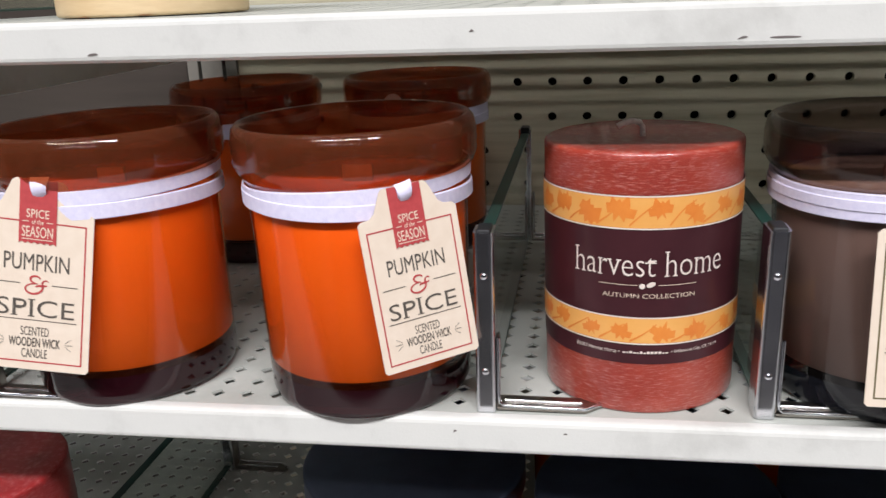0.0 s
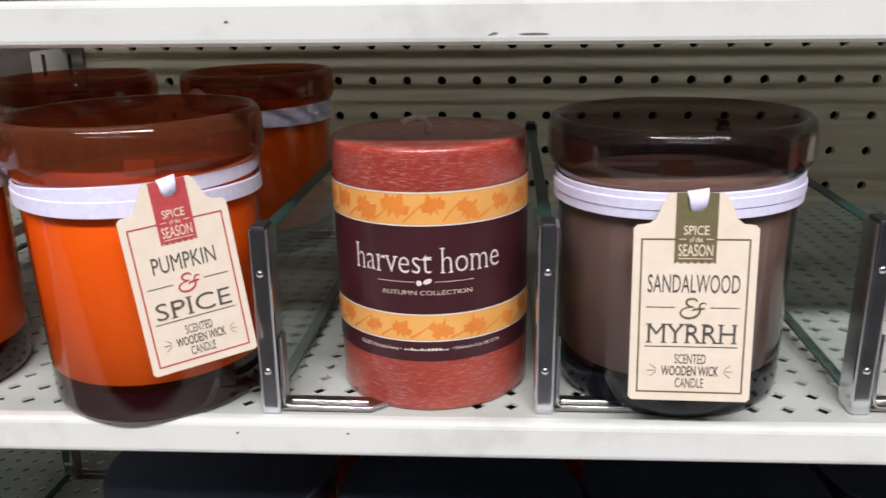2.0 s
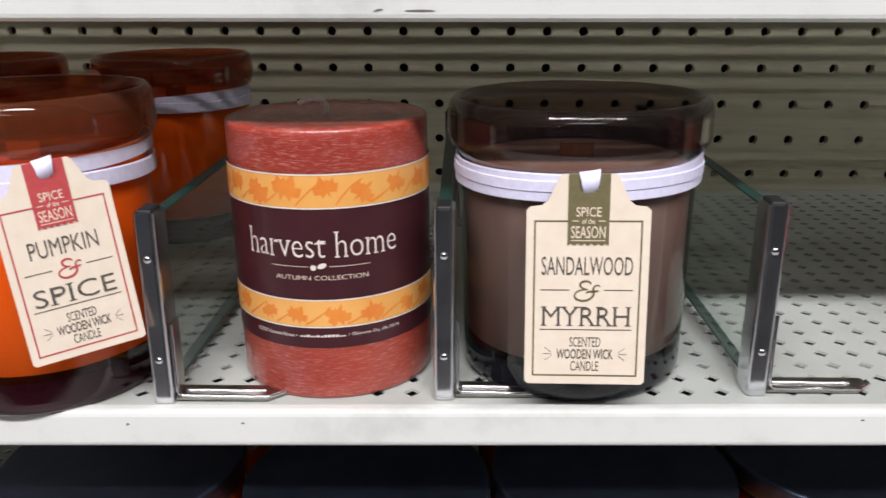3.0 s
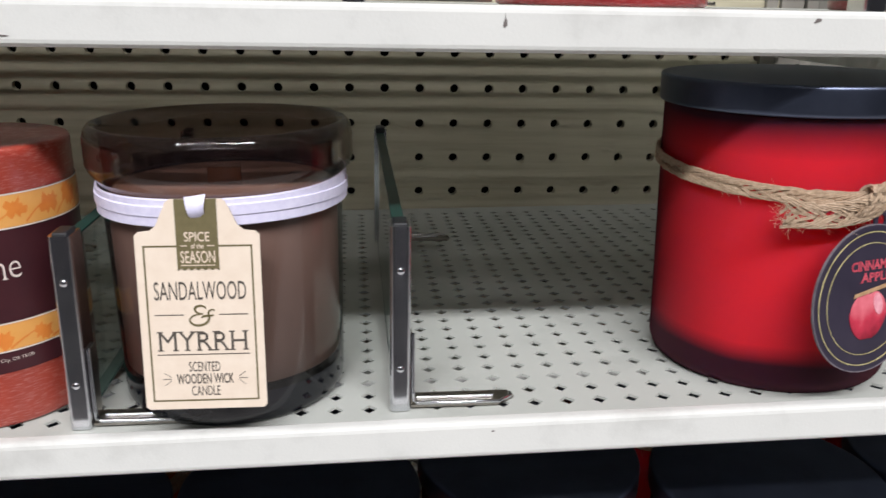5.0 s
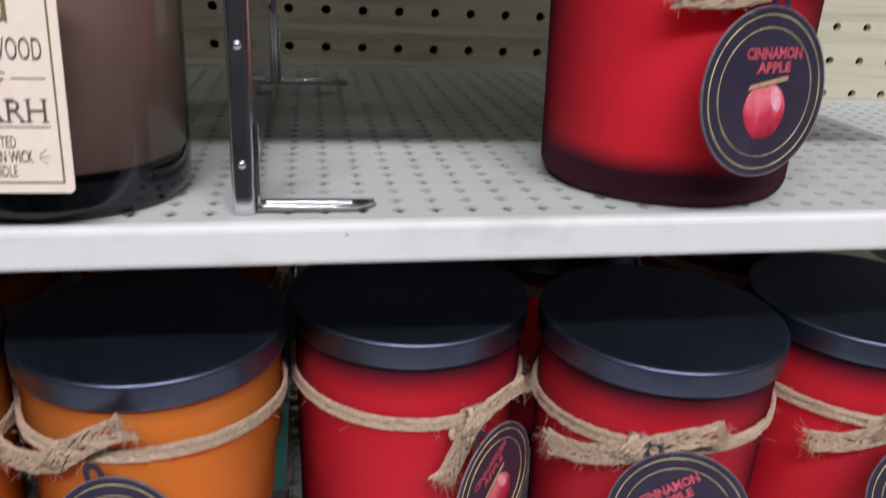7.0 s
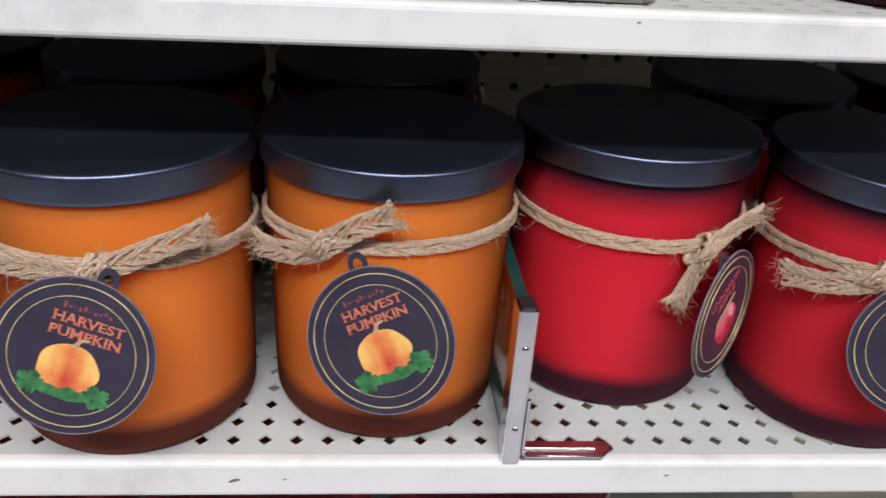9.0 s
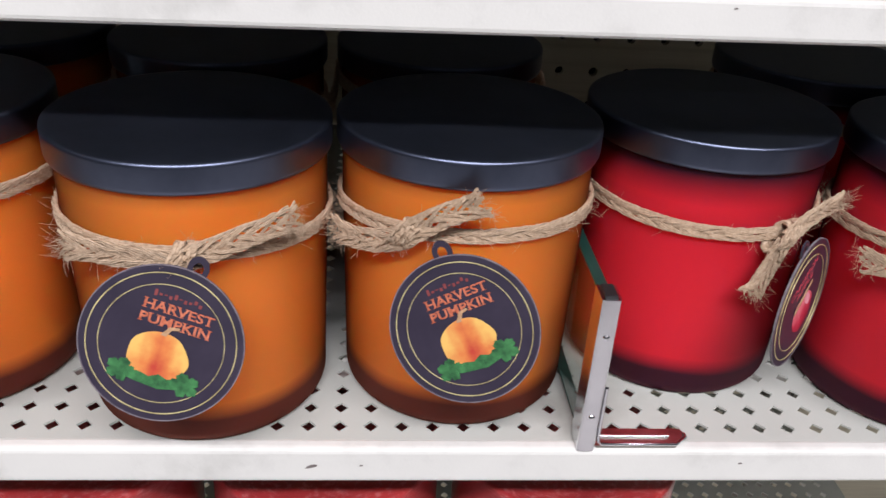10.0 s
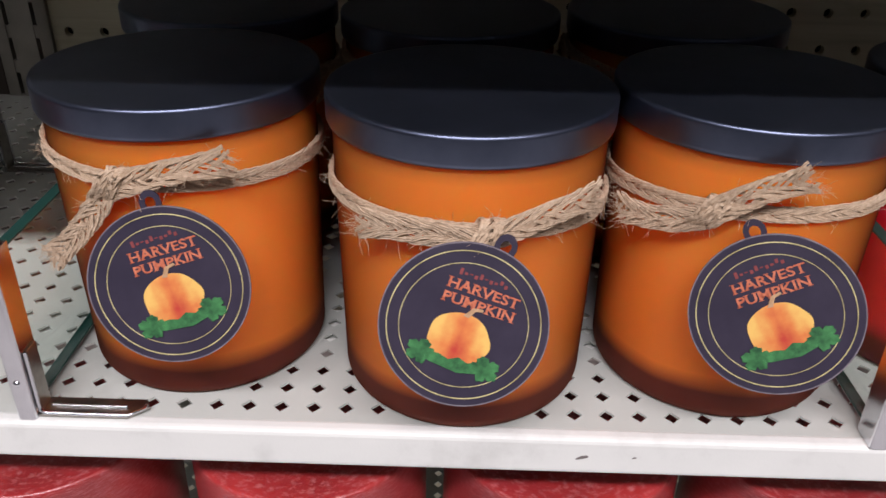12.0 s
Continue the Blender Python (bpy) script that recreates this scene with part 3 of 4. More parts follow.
def shelf(m, x0, x1, front, hole, label, lip=0.0135, marks=()):
    """A perforated steel shelf with a folded front lip; its top front edge lies at z = 0, y = front."""
    s = thing("display_shelf", m, label, "shelf", "shelves of the display")
    mesh_object("deck", perforated("deck", x0, x1, front + 0.006, -0.002, hole[0], hole[1]), deck_paint, s, "perforated deck, cream darkened for the weaker light on it")
    bm = boxed(x0, x1, front, front + 0.007, -lip, 0.0004, bevel=0.0022, segments=3)
    part("front_lip", bm, shelf_paint, s, smooth=False)
    bm = boxed(x0 + 0.02, x1 - 0.02, front + 0.055, front + 0.085, -0.012, -0.003, bevel=0.001)
    part("stiffener", bm, shelf_paint, s)
    for x in (x0 + 0.002, x1 - 0.005):
        part("bracket", boxed(x, x + 0.003, front + 0.03, -0.003, -0.035, -0.0015, bevel=0.0005), shelf_paint, s)
    for x, z, w, h, t in marks:
        v = disc_points(w / 2, h / 2, 9, x, z, t)
        part("scuff", flat_poly([(a + 0.0004 * math.sin(i * 5), b) for i, (a, b) in enumerate(v)], 0.0003), scuff_paint, s).location = (0, front - 0.0002, 0)
    return s


TILT_X, TILT_Y = 0.013, 0.030  # the middle shelf hangs a little askew


def z_mid(x, y):
    return 1.2191 + TILT_X * (x + 0.09) - TILT_Y * (y + 0.345)


MID_POSE = Matrix.LocRotScale((0, 0, z_mid(0, 0)), Euler((-TILT_Y, -TILT_X, 0)), None)


def on_mid(x, y, turn=0.0):
    """Pose of a thing that stands on the askew middle shelf."""
    return Matrix.Translation((x, y, z_mid(x, y - 0.018) + 0.0005)) @ Euler((0, -TILT_X, 0)).to_matrix().to_4x4() @ Matrix.Rotation(radians(turn), 4, "Z")


Z_TOP, Z_LOW, Z_FLOOR = 1.3607, 1.0494, 0.797
shelf(pose(0, 0, Z_TOP), BAY_LEFT + 0.003, BAY_RIGHT - 0.003, -0.353, (0.03, -0.338), "cream perforated steel shelf above the jar candles",
      marks=[(-0.318, -0.0105, 0.004, 0.0009, 0.1), (-0.11, -0.0102, 0.003, 0.0006, 0.2), (-0.098, -0.0103, 0.009, 0.0006, 0.0),
             (0.048, -0.004, 0.001, 0.004, 0.0), (0.146, -0.0025, 0.0025, 0.0012, 0.4), (-0.19, -0.006, 0.0012, 0.0009, 0.0)])
shelf(MID_POSE, BAY_LEFT + 0.003, BAY_RIGHT - 0.003, -0.350, (0.0315, -0.335), "cream perforated steel shelf holding the jar candles",
      marks=[(-0.16, -0.004, 0.0012, 0.0007, 0.0), (-0.2, -0.0045, 0.0014, 0.0008, 0.5), (0.05, -0.003, 0.001, 0.0006, 0.0)])
shelf(pose(0, 0, Z_LOW), -0.98, BAY_RIGHT - 0.003, -0.356, (-0.203, -0.342), "cream perforated steel shelf holding the lidded jars", lip=0.0165,
      marks=[(-0.079, -0.008, 0.005, 0.0014, 0.3), (-0.06, -0.0075, 0.0016, 0.0006, 0.2), (0.09, -0.006, 0.0018, 0.0008, 0.1)])
# added out of view: keeps light from coming in through the left bay
shelf(pose(0, 0, 1.212), -0.98, BAY_LEFT - 0.003, -0.350, (-0.9, -0.335), "unseen perforated steel shelf added past the upright to block light")
shelf(pose(0, 0, Z_FLOOR), BAY_LEFT + 0.003, BAY_RIGHT - 0.003, -0.356, (0.0, -0.342), "cream perforated steel shelf under the red pillar candles")
shelf(pose(0, 0, 1.194), BAY_RIGHT + 0.003, 0.88, -0.345, (0.34, -0.33), "cream perforated steel shelf of the next bay")
shelf(pose(0, 0, 1.05), BAY_RIGHT + 0.003, 0.88, -0.356, (0.34, -0.342), "cream perforated steel shelf low in the next bay")


# ---- glass dividers with chrome posts ----
DIVIDER = {}


def divider(m, tall=0.0686, label="clear glass shelf divider with chrome end posts", deep=0.225):
    """Glass strip held by a riveted channel post in front and one behind, each with a flat wire foot."""
    d = thing("shelf_divider", m, label, "shelf divider", "glass dividers")
    h = tall
    if h not in DIVIDER:
        made = {}
        made["pane"] = bm_mesh("pane", boxed(-0.0022, 0.0022, 0.006, deep - 0.006, 0.004, h - 0.003, bevel=0.0004, segments=1))
        made["pane_edge"] = bm_mesh("pane_edge", boxed(-0.0023, 0.0023, 0.008, deep - 0.006, h - 0.0032, h - 0.0024, bevel=0.0002, segments=1))
        made["pane_foot"] = bm_mesh("pane_edge", boxed(-0.0023, 0.0023, 0.012, deep - 0.012, 0.0032, 0.0042, bevel=0.0002, segments=1))
        bm = bmesh.new()
        outer = [(0.0020 + 0.0016 * math.sin(a), 0.0016 - 0.0016 * math.cos(a)) for a in [math.pi * q / 12 for q in range(7)]]
        channel = [(-x, y) for x, y in outer[::-1]] + outer + [(0.0036, 0.011), (0.0026, 0.011), (0.0026, 0.0012), (-0.0026, 0.0012), (-0.0026, 0.011), (-0.0036, 0.011)]
        f = bm.faces.new([bm.verts.new((x, y, 0.0)) for x, y in channel])
        g = bmesh.ops.extrude_face_region(bm, geom=[f])
        bmesh.ops.translate(bm, verts=[v for v in g["geom"] if isinstance(v, bmesh.types.BMVert)], vec=(0, 0, h))
        made["post"] = bm_mesh("post", bm)
        made["cap"] = bm_mesh("cap", boxed(-0.0025, 0.0025, 0.0013, 0.0105, h - 0.004, h + 0.0010, bevel=0.0006))
        made["rivet"] = lathe("rivet", [(0.0, 0.0009), (0.0008, 0.0008), (0.0013, 0.0004), (0.0014, 0.0)], 14)
        # foot: folded strip that stands against the post and runs out to a pointed tongue
        bm = bmesh.new()
        tongue = [(0.0040, 0.0015), (0.036, 0.0015), (0.0425, 0.0075), (0.0405, 0.0115), (0.0040, 0.0115)]
        low = [bm.verts.new((x, y, 0.0006)) for x, y in tongue]
        f = bm.faces.new(low)
        g = bmesh.ops.extrude_face_region(bm, geom=[f])
        bmesh.ops.translate(bm, verts=[v for v in g["geom"] if isinstance(v, bmesh.types.BMVert)], vec=(0, 0, 0.0009))
        made["foot"] = bm_mesh("foot", bm)
        v, f = [], []
        tube(v, f, [Vector(q) for q in ((0.0046, 0.0022, 0.029), (0.0046, 0.0020, 0.006), (0.0049, 0.0019, 0.0034), (0.0062, 0.0018, 0.0022), (0.02, 0.0018, 0.0020),
                                        (0.0362, 0.0018, 0.0020), (0.0412, 0.0060, 0.0020), (0.0412, 0.0080, 0.0020))], 0.0007, 8)
        made["foot_wire"] = mesh_from("foot_wire", v, f, True)
        v, f = [], []
        tube(v, f, [Vector((0.0065, 0.0068, 0.0019)), Vector((0.02, 0.0066, 0.0019)), Vector((0.0345, 0.0066, 0.0019))], 0.0006, 8)
        made["foot_rib"] = mesh_from("foot_rib", v, f, True)
        made["foot_back"] = bm_mesh("foot_back", boxed(0.0038, 0.0045, 0.0028, 0.0105, 0.001, 0.028, bevel=0.0002))
        DIVIDER[h] = made
    made = DIVIDER[h]
    mesh_object("pane", made["pane"], divider_glass, d, "clear greenish glass")
    mesh_object("pane_edge", made["pane_edge"], divider_edge, d, "dark green polished glass edge")
    mesh_object("pane_edge", made["pane_foot"], divider_edge, d, "dark green polished glass edge")
    for y, turn in ((0.0, 0.0), (deep, 180.0)):
        p = mesh_object("post", made["post"], chrome, d, "chrome channel post")
        p.matrix_local = pose(0, y, 0, 0, 0, turn)
        c = mesh_object("cap", made["cap"], black_plastic, p, "black plastic cap")
        for z in (0.0165, 0.0530):
            r = mesh_object("rivet", made["rivet"], chrome, p)
            r.matrix_local = pose(0, 0.0002, z, 90, 0, 0)
        f = mesh_object("foot", made["foot"], chrome_dark, d)
        w = mesh_object("foot_wire", made["foot_wire"], chrome, f)
        k = mesh_object("foot_rib", made["foot_rib"], chrome, f)
        q = mesh_object("foot_back", made["foot_back"], chrome_dark, f)
        for o in (f,):
            o.matrix_local = pose(0, y, 0) @ Matrix.Diagonal((1, -1 if turn else 1, 1, 1))
    return d


for x, y in ((-0.3935, -0.349), (-0.189, -0.3440), (-0.0912, -0.3415), (0.0180, -0.3385)):
    divider(pose(x, y, z_mid(x, y) + 0.0004, 0, 0, 0))
divider(pose(-0.397, -0.3545, Z_LOW + 0.0005, 0, 0, 0))
divider(pose(-0.281, -0.3545, Z_LOW + 0.0005, 0, 0, 0))
divider(pose(0.0265, -0.3565, Z_LOW + 0.0005, 0, 0, 0))
for x in (-0.41, 0.003, 0.167):
    divider(pose(x, -0.350, Z_TOP + 0.0005, 0, 0, 0))


# ---- jute twine ----
def plait(spine, width, thick, rng, strands=4, pitch=0.011, splay=0.0, hairs=40, hair=0.007):
    """A flat plait along spine, a list of (point, outward, across): strands weave over each other; splay opens the last stretch."""
    verts, faces = [], []
    n = len(spine)
    length = sum((spine[i + 1][0] - spine[i][0]).length for i in range(n - 1))
    for k in range(strands):
        path = []
        ph = 2 * math.pi * k / strands
        jitter = rng.uniform(-0.2, 0.2)
        cut = n if not splay else n - rng.randint(0, max(1, n // 9))
        for i in range(cut):
            p, out, across = spine[i]
            s = length * i / (n - 1)
            a = ph + 2 * math.pi * s / pitch + jitter + 0.55 * noise.noise((s * 160.0, k * 7.3, jitter * 9))
            open_up = 1.0 + splay * max(0.0, (i / (n - 1) - 0.7) / 0.3) ** 2
            path.append(p + across * (width * (0.35 + 0.05 * noise.noise((k * 3.1, s * 220.0, 4.0))) * open_up * math.sin(a)) + out * (thick * 0.28 * math.sin(2 * a) + 0.0003 * noise.noise(p * 900)))
        tube(verts, faces, path, thick * 0.21, 4)
        # finer yarns lying along each strand
        for side in (-1, 1):
            tube(verts, faces, [q + spine[i][1] * (thick * 0.16) + spine[i][2] * (side * thick * 0.2) for i, q in enumerate(path)], thick * 0.11, 3)
    for _ in range(hairs):
        i = rng.randrange(1, n - 1)
        if splay and rng.random() < 0.5:
            i = n - 1 - rng.randint(0, max(1, n // 8))
        p, out, across = spine[i]
        along = (spine[min(n - 1, i + 1)][0] - spine[max(0, i - 1)][0]).normalized()
        d = (out * rng.uniform(0.2, 0.9) + across * rng.uniform(-1, 1) + along * rng.uniform(-0.8, 1.0)).normalized()
        bendy = Vector((rng.uniform(-1, 1), rng.uniform(-1, 1), rng.uniform(-1, 1)))
        ln = hair * rng.uniform(0.4, 1.3)
        start = p + across * (width * 0.4 * rng.uniform(-1, 1)) + out * thick * 0.3
        tube(verts, faces, [start + d * (ln * q / 4) + bendy * (ln * 0.35 * (q / 4) ** 2) for q in range(5)], 0.00005, 3)
    return verts, faces


def round_jar(phi, z, r):
    return Vector((r * math.sin(phi), -r * math.cos(phi), z))


def jute_band(jar, rng, phi, z_knot, rise, ends, skew=0.0, radius=0.0482, width=0.0068, thick=0.0021):
    """Twine tied round a jar: the loop dips to its knot at the angle phi; two cut ends stand away from it."""
    r = radius + thick * 0.5
    spine = []
    n = 180
    for i in range(n + 1):
        a = 2 * math.pi * i / n
        z = z_knot + rise * (0.5 - 0.5 * math.cos(a)) ** 0.8 + skew * math.sin(a)
        p = round_jar(phi + a, z, r)
        out = Vector((math.sin(phi + a), -math.cos(phi + a), 0))
        spine.append((p, out, Vector((0, 0, 1))))
    v, f = plait(spine, width, thick, rng, strands=12, pitch=0.042, hairs=150, hair=0.005)
    mesh_object("twine_loop", mesh_from("twine_loop", v, f, True), jute, jar)
    # knot: turns wound across the loop
    c = round_jar(phi, z_knot - 0.0005, r + 0.0022)
    out = Vector((math.sin(phi), -math.cos(phi), 0))
    side = Vector((math.cos(phi), math.sin(phi), 0))
    verts, faces = [], []
    for turn, (shift, tilt) in enumerate(((-0.0022, 0.7), (0.0008, 0.85), (0.0030, 0.6))):
        path = []
        for i in range(25):
            a = 2 * math.pi * i / 24
            path.append((c + side * (shift + tilt * 0.005 * math.sin(a)) + out * (0.0036 * math.cos(a)) + Vector((0, 0, 0.0052 * math.sin(a))),
                         (out * math.cos(a) + Vector((0, 0, math.sin(a)))).normalized(), side))
        a, b = plait(path, 0.0034, 0.0020, rng, strands=5, pitch=0.016, hairs=14, hair=0.004)
        base = len(verts)
        verts += a
        faces += [tuple(base + q for q in t) for t in b]
    mesh_object("knot", mesh_from("knot", verts, faces, True), jute, jar)
    for du, dv, lift in ends:
        path = []
        m = 34
        for i in range(m):
            s = i / (m - 1)
            bow = math.sin(s * math.pi)
            p = round_jar(phi + du * s / r, z_knot + dv * s - 0.002 * bow * (1 if dv < 0 else -1) - 0.0015, r + 0.0042 + lift * s * s)
            a = phi + du * s / r
            o = Vector((math.sin(a), -math.cos(a), 0))
            t = (Vector((math.cos(a), math.sin(a), 0)) * du + Vector((0, 0, dv))).normalized()
            path.append((p, o, o.cross(t)))
        v, f = plait(path, width * 1.65, thick * 0.95, rng, strands=16, pitch=0.048, splay=0.5, hairs=130, hair=0.0045)
        mesh_object("twine_end", mesh_from("twine_end", v, f, True), jute, jar)


# ---- round hang tags ----
ROUND = {}


def maple(cx, cz, size, turn):
    """Outline of a lobed leaf."""
    shape = [(0, -0.5), (0.06, -0.2), (0.34, -0.34), (0.3, -0.16), (0.56, -0.06), (0.42, 0.06), (0.5, 0.28), (0.26, 0.2), (0.2, 0.34), (0.1, 0.26),
             (0.0, 0.62), (-0.1, 0.26), (-0.2, 0.34), (-0.26, 0.2), (-0.5, 0.28), (-0.42, 0.06), (-0.56, -0.06), (-0.3, -0.16), (-0.34, -0.34), (-0.06, -0.2)]
    c, s = math.cos(turn), math.sin(turn)
    return [(cx + size * (x * c - z * s), cz + size * (x * s + z * c)) for x, z in shape]


def lobed(cx, cz, size, turn):
    """Outline of a vine leaf with rounded, toothed lobes."""
    out = []
    for i in range(60):
        a = 2 * math.pi * i / 60
        r = size * (0.62 + 0.3 * abs(math.cos(2.5 * a)) ** 0.7 + 0.05 * math.cos(15 * a)) * (1.0 - 0.35 * math.exp(-((a - math.pi) / 0.35) ** 2))
        out.append((cx + r * math.cos(a + turn), cz + 0.85 * r * math.sin(a + turn)))
    return out


def round_tag(jar, kind, m):
    """Plum card disc with gold rings, its words and picture; m: its place on the jar."""
    R = 0.0262
    if not ROUND:
        ROUND["card"] = bm_mesh("hang_tag", flat_poly(disc_points(R, R, 72), 0.0006))
        ROUND["rim"] = ring_mesh("rim", R - 0.0001, R + 0.0003, -0.0001, 0.0008, 72)
        ROUND["outer"] = ring_mesh("gold_ring", 0.0237, 0.0240, -0.0002, 0.0002, 72)
        ROUND["inner"] = ring_mesh("gold_ring", 0.0199, 0.0201, -0.0002, 0.0002, 72)
        ROUND["eye"] = ring_mesh("eyelet_tab", 0.0017, 0.0035, 0.0, 0.0006, 28, 1.2)
        ROUND["hp"] = lettering("lettering", [("HARVEST", 0.0232, 0.0034, 0.0022, 0.0121, 0), ("PUMPKIN", 0.0236, 0.0034, 0.0022, 0.0075, 0)], bold=0.018, serif=0.08)
        ROUND["hp_small"] = bars("small_print", [(-0.0068 + i * 0.0016, -0.0058 + i * 0.0016, 0.0152 + 0.0004 * (i % 3), 0.0164 + 0.0009 * (i % 4 == 0)) for i in range(10)])
        ROUND["ca"] = lettering("lettering", [("CINNAMON", 0.0240, 0.0035, 0.0024, 0.0122, 0), ("APPLE", 0.0148, 0.0034, 0.0024, 0.0079, 0)], bold=0.018, serif=0.08)
        ROUND["pumpkin"] = bm_mesh("pumpkin_print", flat_poly([(0.0099 * math.cos(a) * (1 + 0.035 * math.cos(5 * a)), -0.0046 + 0.0086 * math.sin(a) * (1 - 0.08 * math.cos(a) ** 8)) for a in [2 * math.pi * i / 48 for i in range(48)]], 0.0002))
        ROUND["stem"] = bm_mesh("stem_print", flat_poly([(-0.0012, 0.0032), (0.0006, 0.0030), (0.0020, 0.0056), (0.0044, 0.0062), (0.0040, 0.0070), (0.0010, 0.0064)], 0.0002))
        ROUND["leaf_a"] = bm_mesh("leaf_print", flat_poly(lobed(-0.0100, -0.0118, 0.0052, 2.6), 0.0002))
        ROUND["leaf_b"] = bm_mesh("leaf_print", flat_poly(lobed(0.0108, -0.0112, 0.0054, 0.7), 0.0002))
        ROUND["vine"] = bm_mesh("vine_print", flat_poly([(-0.012, -0.0128), (-0.006, -0.0142), (0.003, -0.0150), (0.012, -0.0125), (0.0125, -0.0106), (0.008, -0.0098), (0.005, -0.0110), (0.002, -0.0100), (-0.001, -0.0116), (-0.004, -0.0108), (-0.0085, -0.0110)], 0.0002))
        apple = []
        for i in range(48):
            a = 2 * math.pi * i / 48
            w = 0.0090 * math.cos(a) * (1 - 0.14 * max(0, -math.sin(a)))
            apple.append((w, -0.0058 + 0.0092 * math.sin(a) - 0.0016 * math.exp(-(w / 0.0022) ** 2) * (1 if math.sin(a) > 0 else -0.5)))
        ROUND["apple"] = bm_mesh("apple_print", flat_poly(apple, 0.0002))
        ROUND["shine"] = bm_mesh("apple_shine", flat_poly(disc_points(0.0021, 0.0042, 20, 0.0044, -0.0020, 0.35), 0.0002))
        ROUND["stick"] = bm_mesh("cinnamon_print", flat_poly([(-0.0080, 0.0012), (-0.0074, 0.0026), (0.0086, 0.0052), (0.0088, 0.0038)], 0.0002))
    t = mesh_object("hang_tag", ROUND["card"], tag_plum, jar, "plum-grey round card tag with thin gold rings")
    t.matrix_local = m
    mesh_object("rim", ROUND["rim"], tag_edge, t)
    mesh_object("gold_ring", ROUND["outer"], ink_gold, t)
    mesh_object("gold_ring", ROUND["inner"], ink_gold, t)
    e = mesh_object("eyelet_tab", ROUND["eye"], tag_plum, t)
    e.location = (0.0038, 0.0004, R + 0.0012)

    def add(name, key, mat, y=-0.0003):
        for me in ROUND[key] if isinstance(ROUND[key], list) else [ROUND[key]]:
            mesh_object(name, me, mat, t).location = (0, y, 0)

    if kind == "pumpkin":
        add("lettering", "hp", ink_orange, 0)
        add("small_print", "hp_small", ink_faded, 0)
        add("vine_print", "vine", print_leaf, -0.0004)
        add("pumpkin_print", "pumpkin", print_pumpkin)
        add("stem_print", "stem", print_tan, -0.0005)
        add("leaf_print", "leaf_a", print_leaf, -0.0006)
        add("leaf_print", "leaf_b", print_leaf, -0.0006)
    else:
        add("lettering", "ca", ink_pink, 0)
        add("apple_print", "apple", print_apple)
        add("apple_shine", "shine", print_shine, -0.0005)
        add("cinnamon_print", "stick", print_tan, -0.0007)


# ---- lidded frosted jars ----
JAR_BODY = lathe("jar_body", [(0.0, 0.002), (0.030, 0.0012), (0.035, 0.0)] + rounded(0.0422, 0.0, 0.0466, 0.0060, 0.005, 8, True)
                 + [(0.0470, 0.03), (0.0476, 0.06), (0.0481, 0.085), (0.0482, 0.1036), (0.0482, 0.1045), (0.0470, 0.1052), (0.0, 0.1052)], 96)
JAR_LID = lathe("lid", [(0.0, 0.1046), (0.0490, 0.1044), (0.0499, 0.1047), (0.0502, 0.1055), (0.0503, 0.1064), (0.0503, 0.1135), (0.0503, 0.1142), (0.0501, 0.1149), (0.0496, 0.1152),
                        (0.0485, 0.1153), (0.0475, 0.1153), (0.0450, 0.1152), (0.0, 0.1151)], 96)


def lidded_jar(m, colour, label, seed, phi=0.0, z_knot=0.088, rise=0.010, ends=(), tag=None, group="lidded jar candles", skew=0.0):
    jar = thing("jar_candle", m, label, "candle", group)
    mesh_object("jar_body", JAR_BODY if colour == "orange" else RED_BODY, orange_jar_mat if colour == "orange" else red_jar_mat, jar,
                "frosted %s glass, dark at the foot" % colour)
    mesh_object("lid", JAR_LID, lid_mat, jar, "flat black metal lid")
    rng = random.Random(seed)
    jute_band(jar, rng, phi, z_knot, rise, ends, skew)
    if tag:
        cx, cy, cz, yaw, lean, roll = tag
        round_tag(jar, "pumpkin" if colour == "orange" else "apple", pose(cx, cy, cz, lean, 0, yaw) @ pose(0, 0, 0, 0, -roll, 0))
    return jar


RED_BODY = JAR_BODY.copy()
RED_BODY.name = "jar_body"

ORANGE = "frosted orange jar candle, black lid, jute twine"
RED = "frosted red jar candle, black lid, jute twine"
# row along the front of the lower shelf: place, knot, ends and tag of each (jar-local metres)
lidded_jar(pose(-0.2286, -0.2925, Z_LOW + 0.0004), "orange", ORANGE + ", end hanging", 3, -0.20, 0.091, -0.002,
           ((-0.025, -0.031, 0.006), (0.037, 0.009, 0.003)), (0.0087, -0.0635, 0.0605, 2, -15, 17), skew=-0.0025)
lidded_jar(pose(-0.1231, -0.3074, Z_LOW + 0.0004), "orange", ORANGE + ", tilted tag", 4, 0.07, 0.0840, -0.005,
           ((-0.037, 0.001, 0.003), (0.037, 0.011, 0.003)), (-0.001, -0.0645, 0.0590, 0, -17, -18), skew=-0.002)
lidded_jar(pose(-0.0215, -0.2975, Z_LOW + 0.0004), "orange", ORANGE + ", beside divider", 5, -0.5, 0.0868, -0.0055,
           ((-0.027, -0.006, 0.004), (0.026, 0.0185, 0.003)), (-0.004, -0.0645, 0.0595, -18, -15, 31), skew=0.003)
lidded_jar(pose(0.0800, -0.2765, Z_LOW + 0.0004), "red", RED + ", tag turned aside", 6, 0.36, 0.0800, 0.003,
           ((-0.011, -0.021, 0.003), (0.022, 0.014, 0.006)), (0.0292, -0.0562, 0.0545, 45, -3, 28))
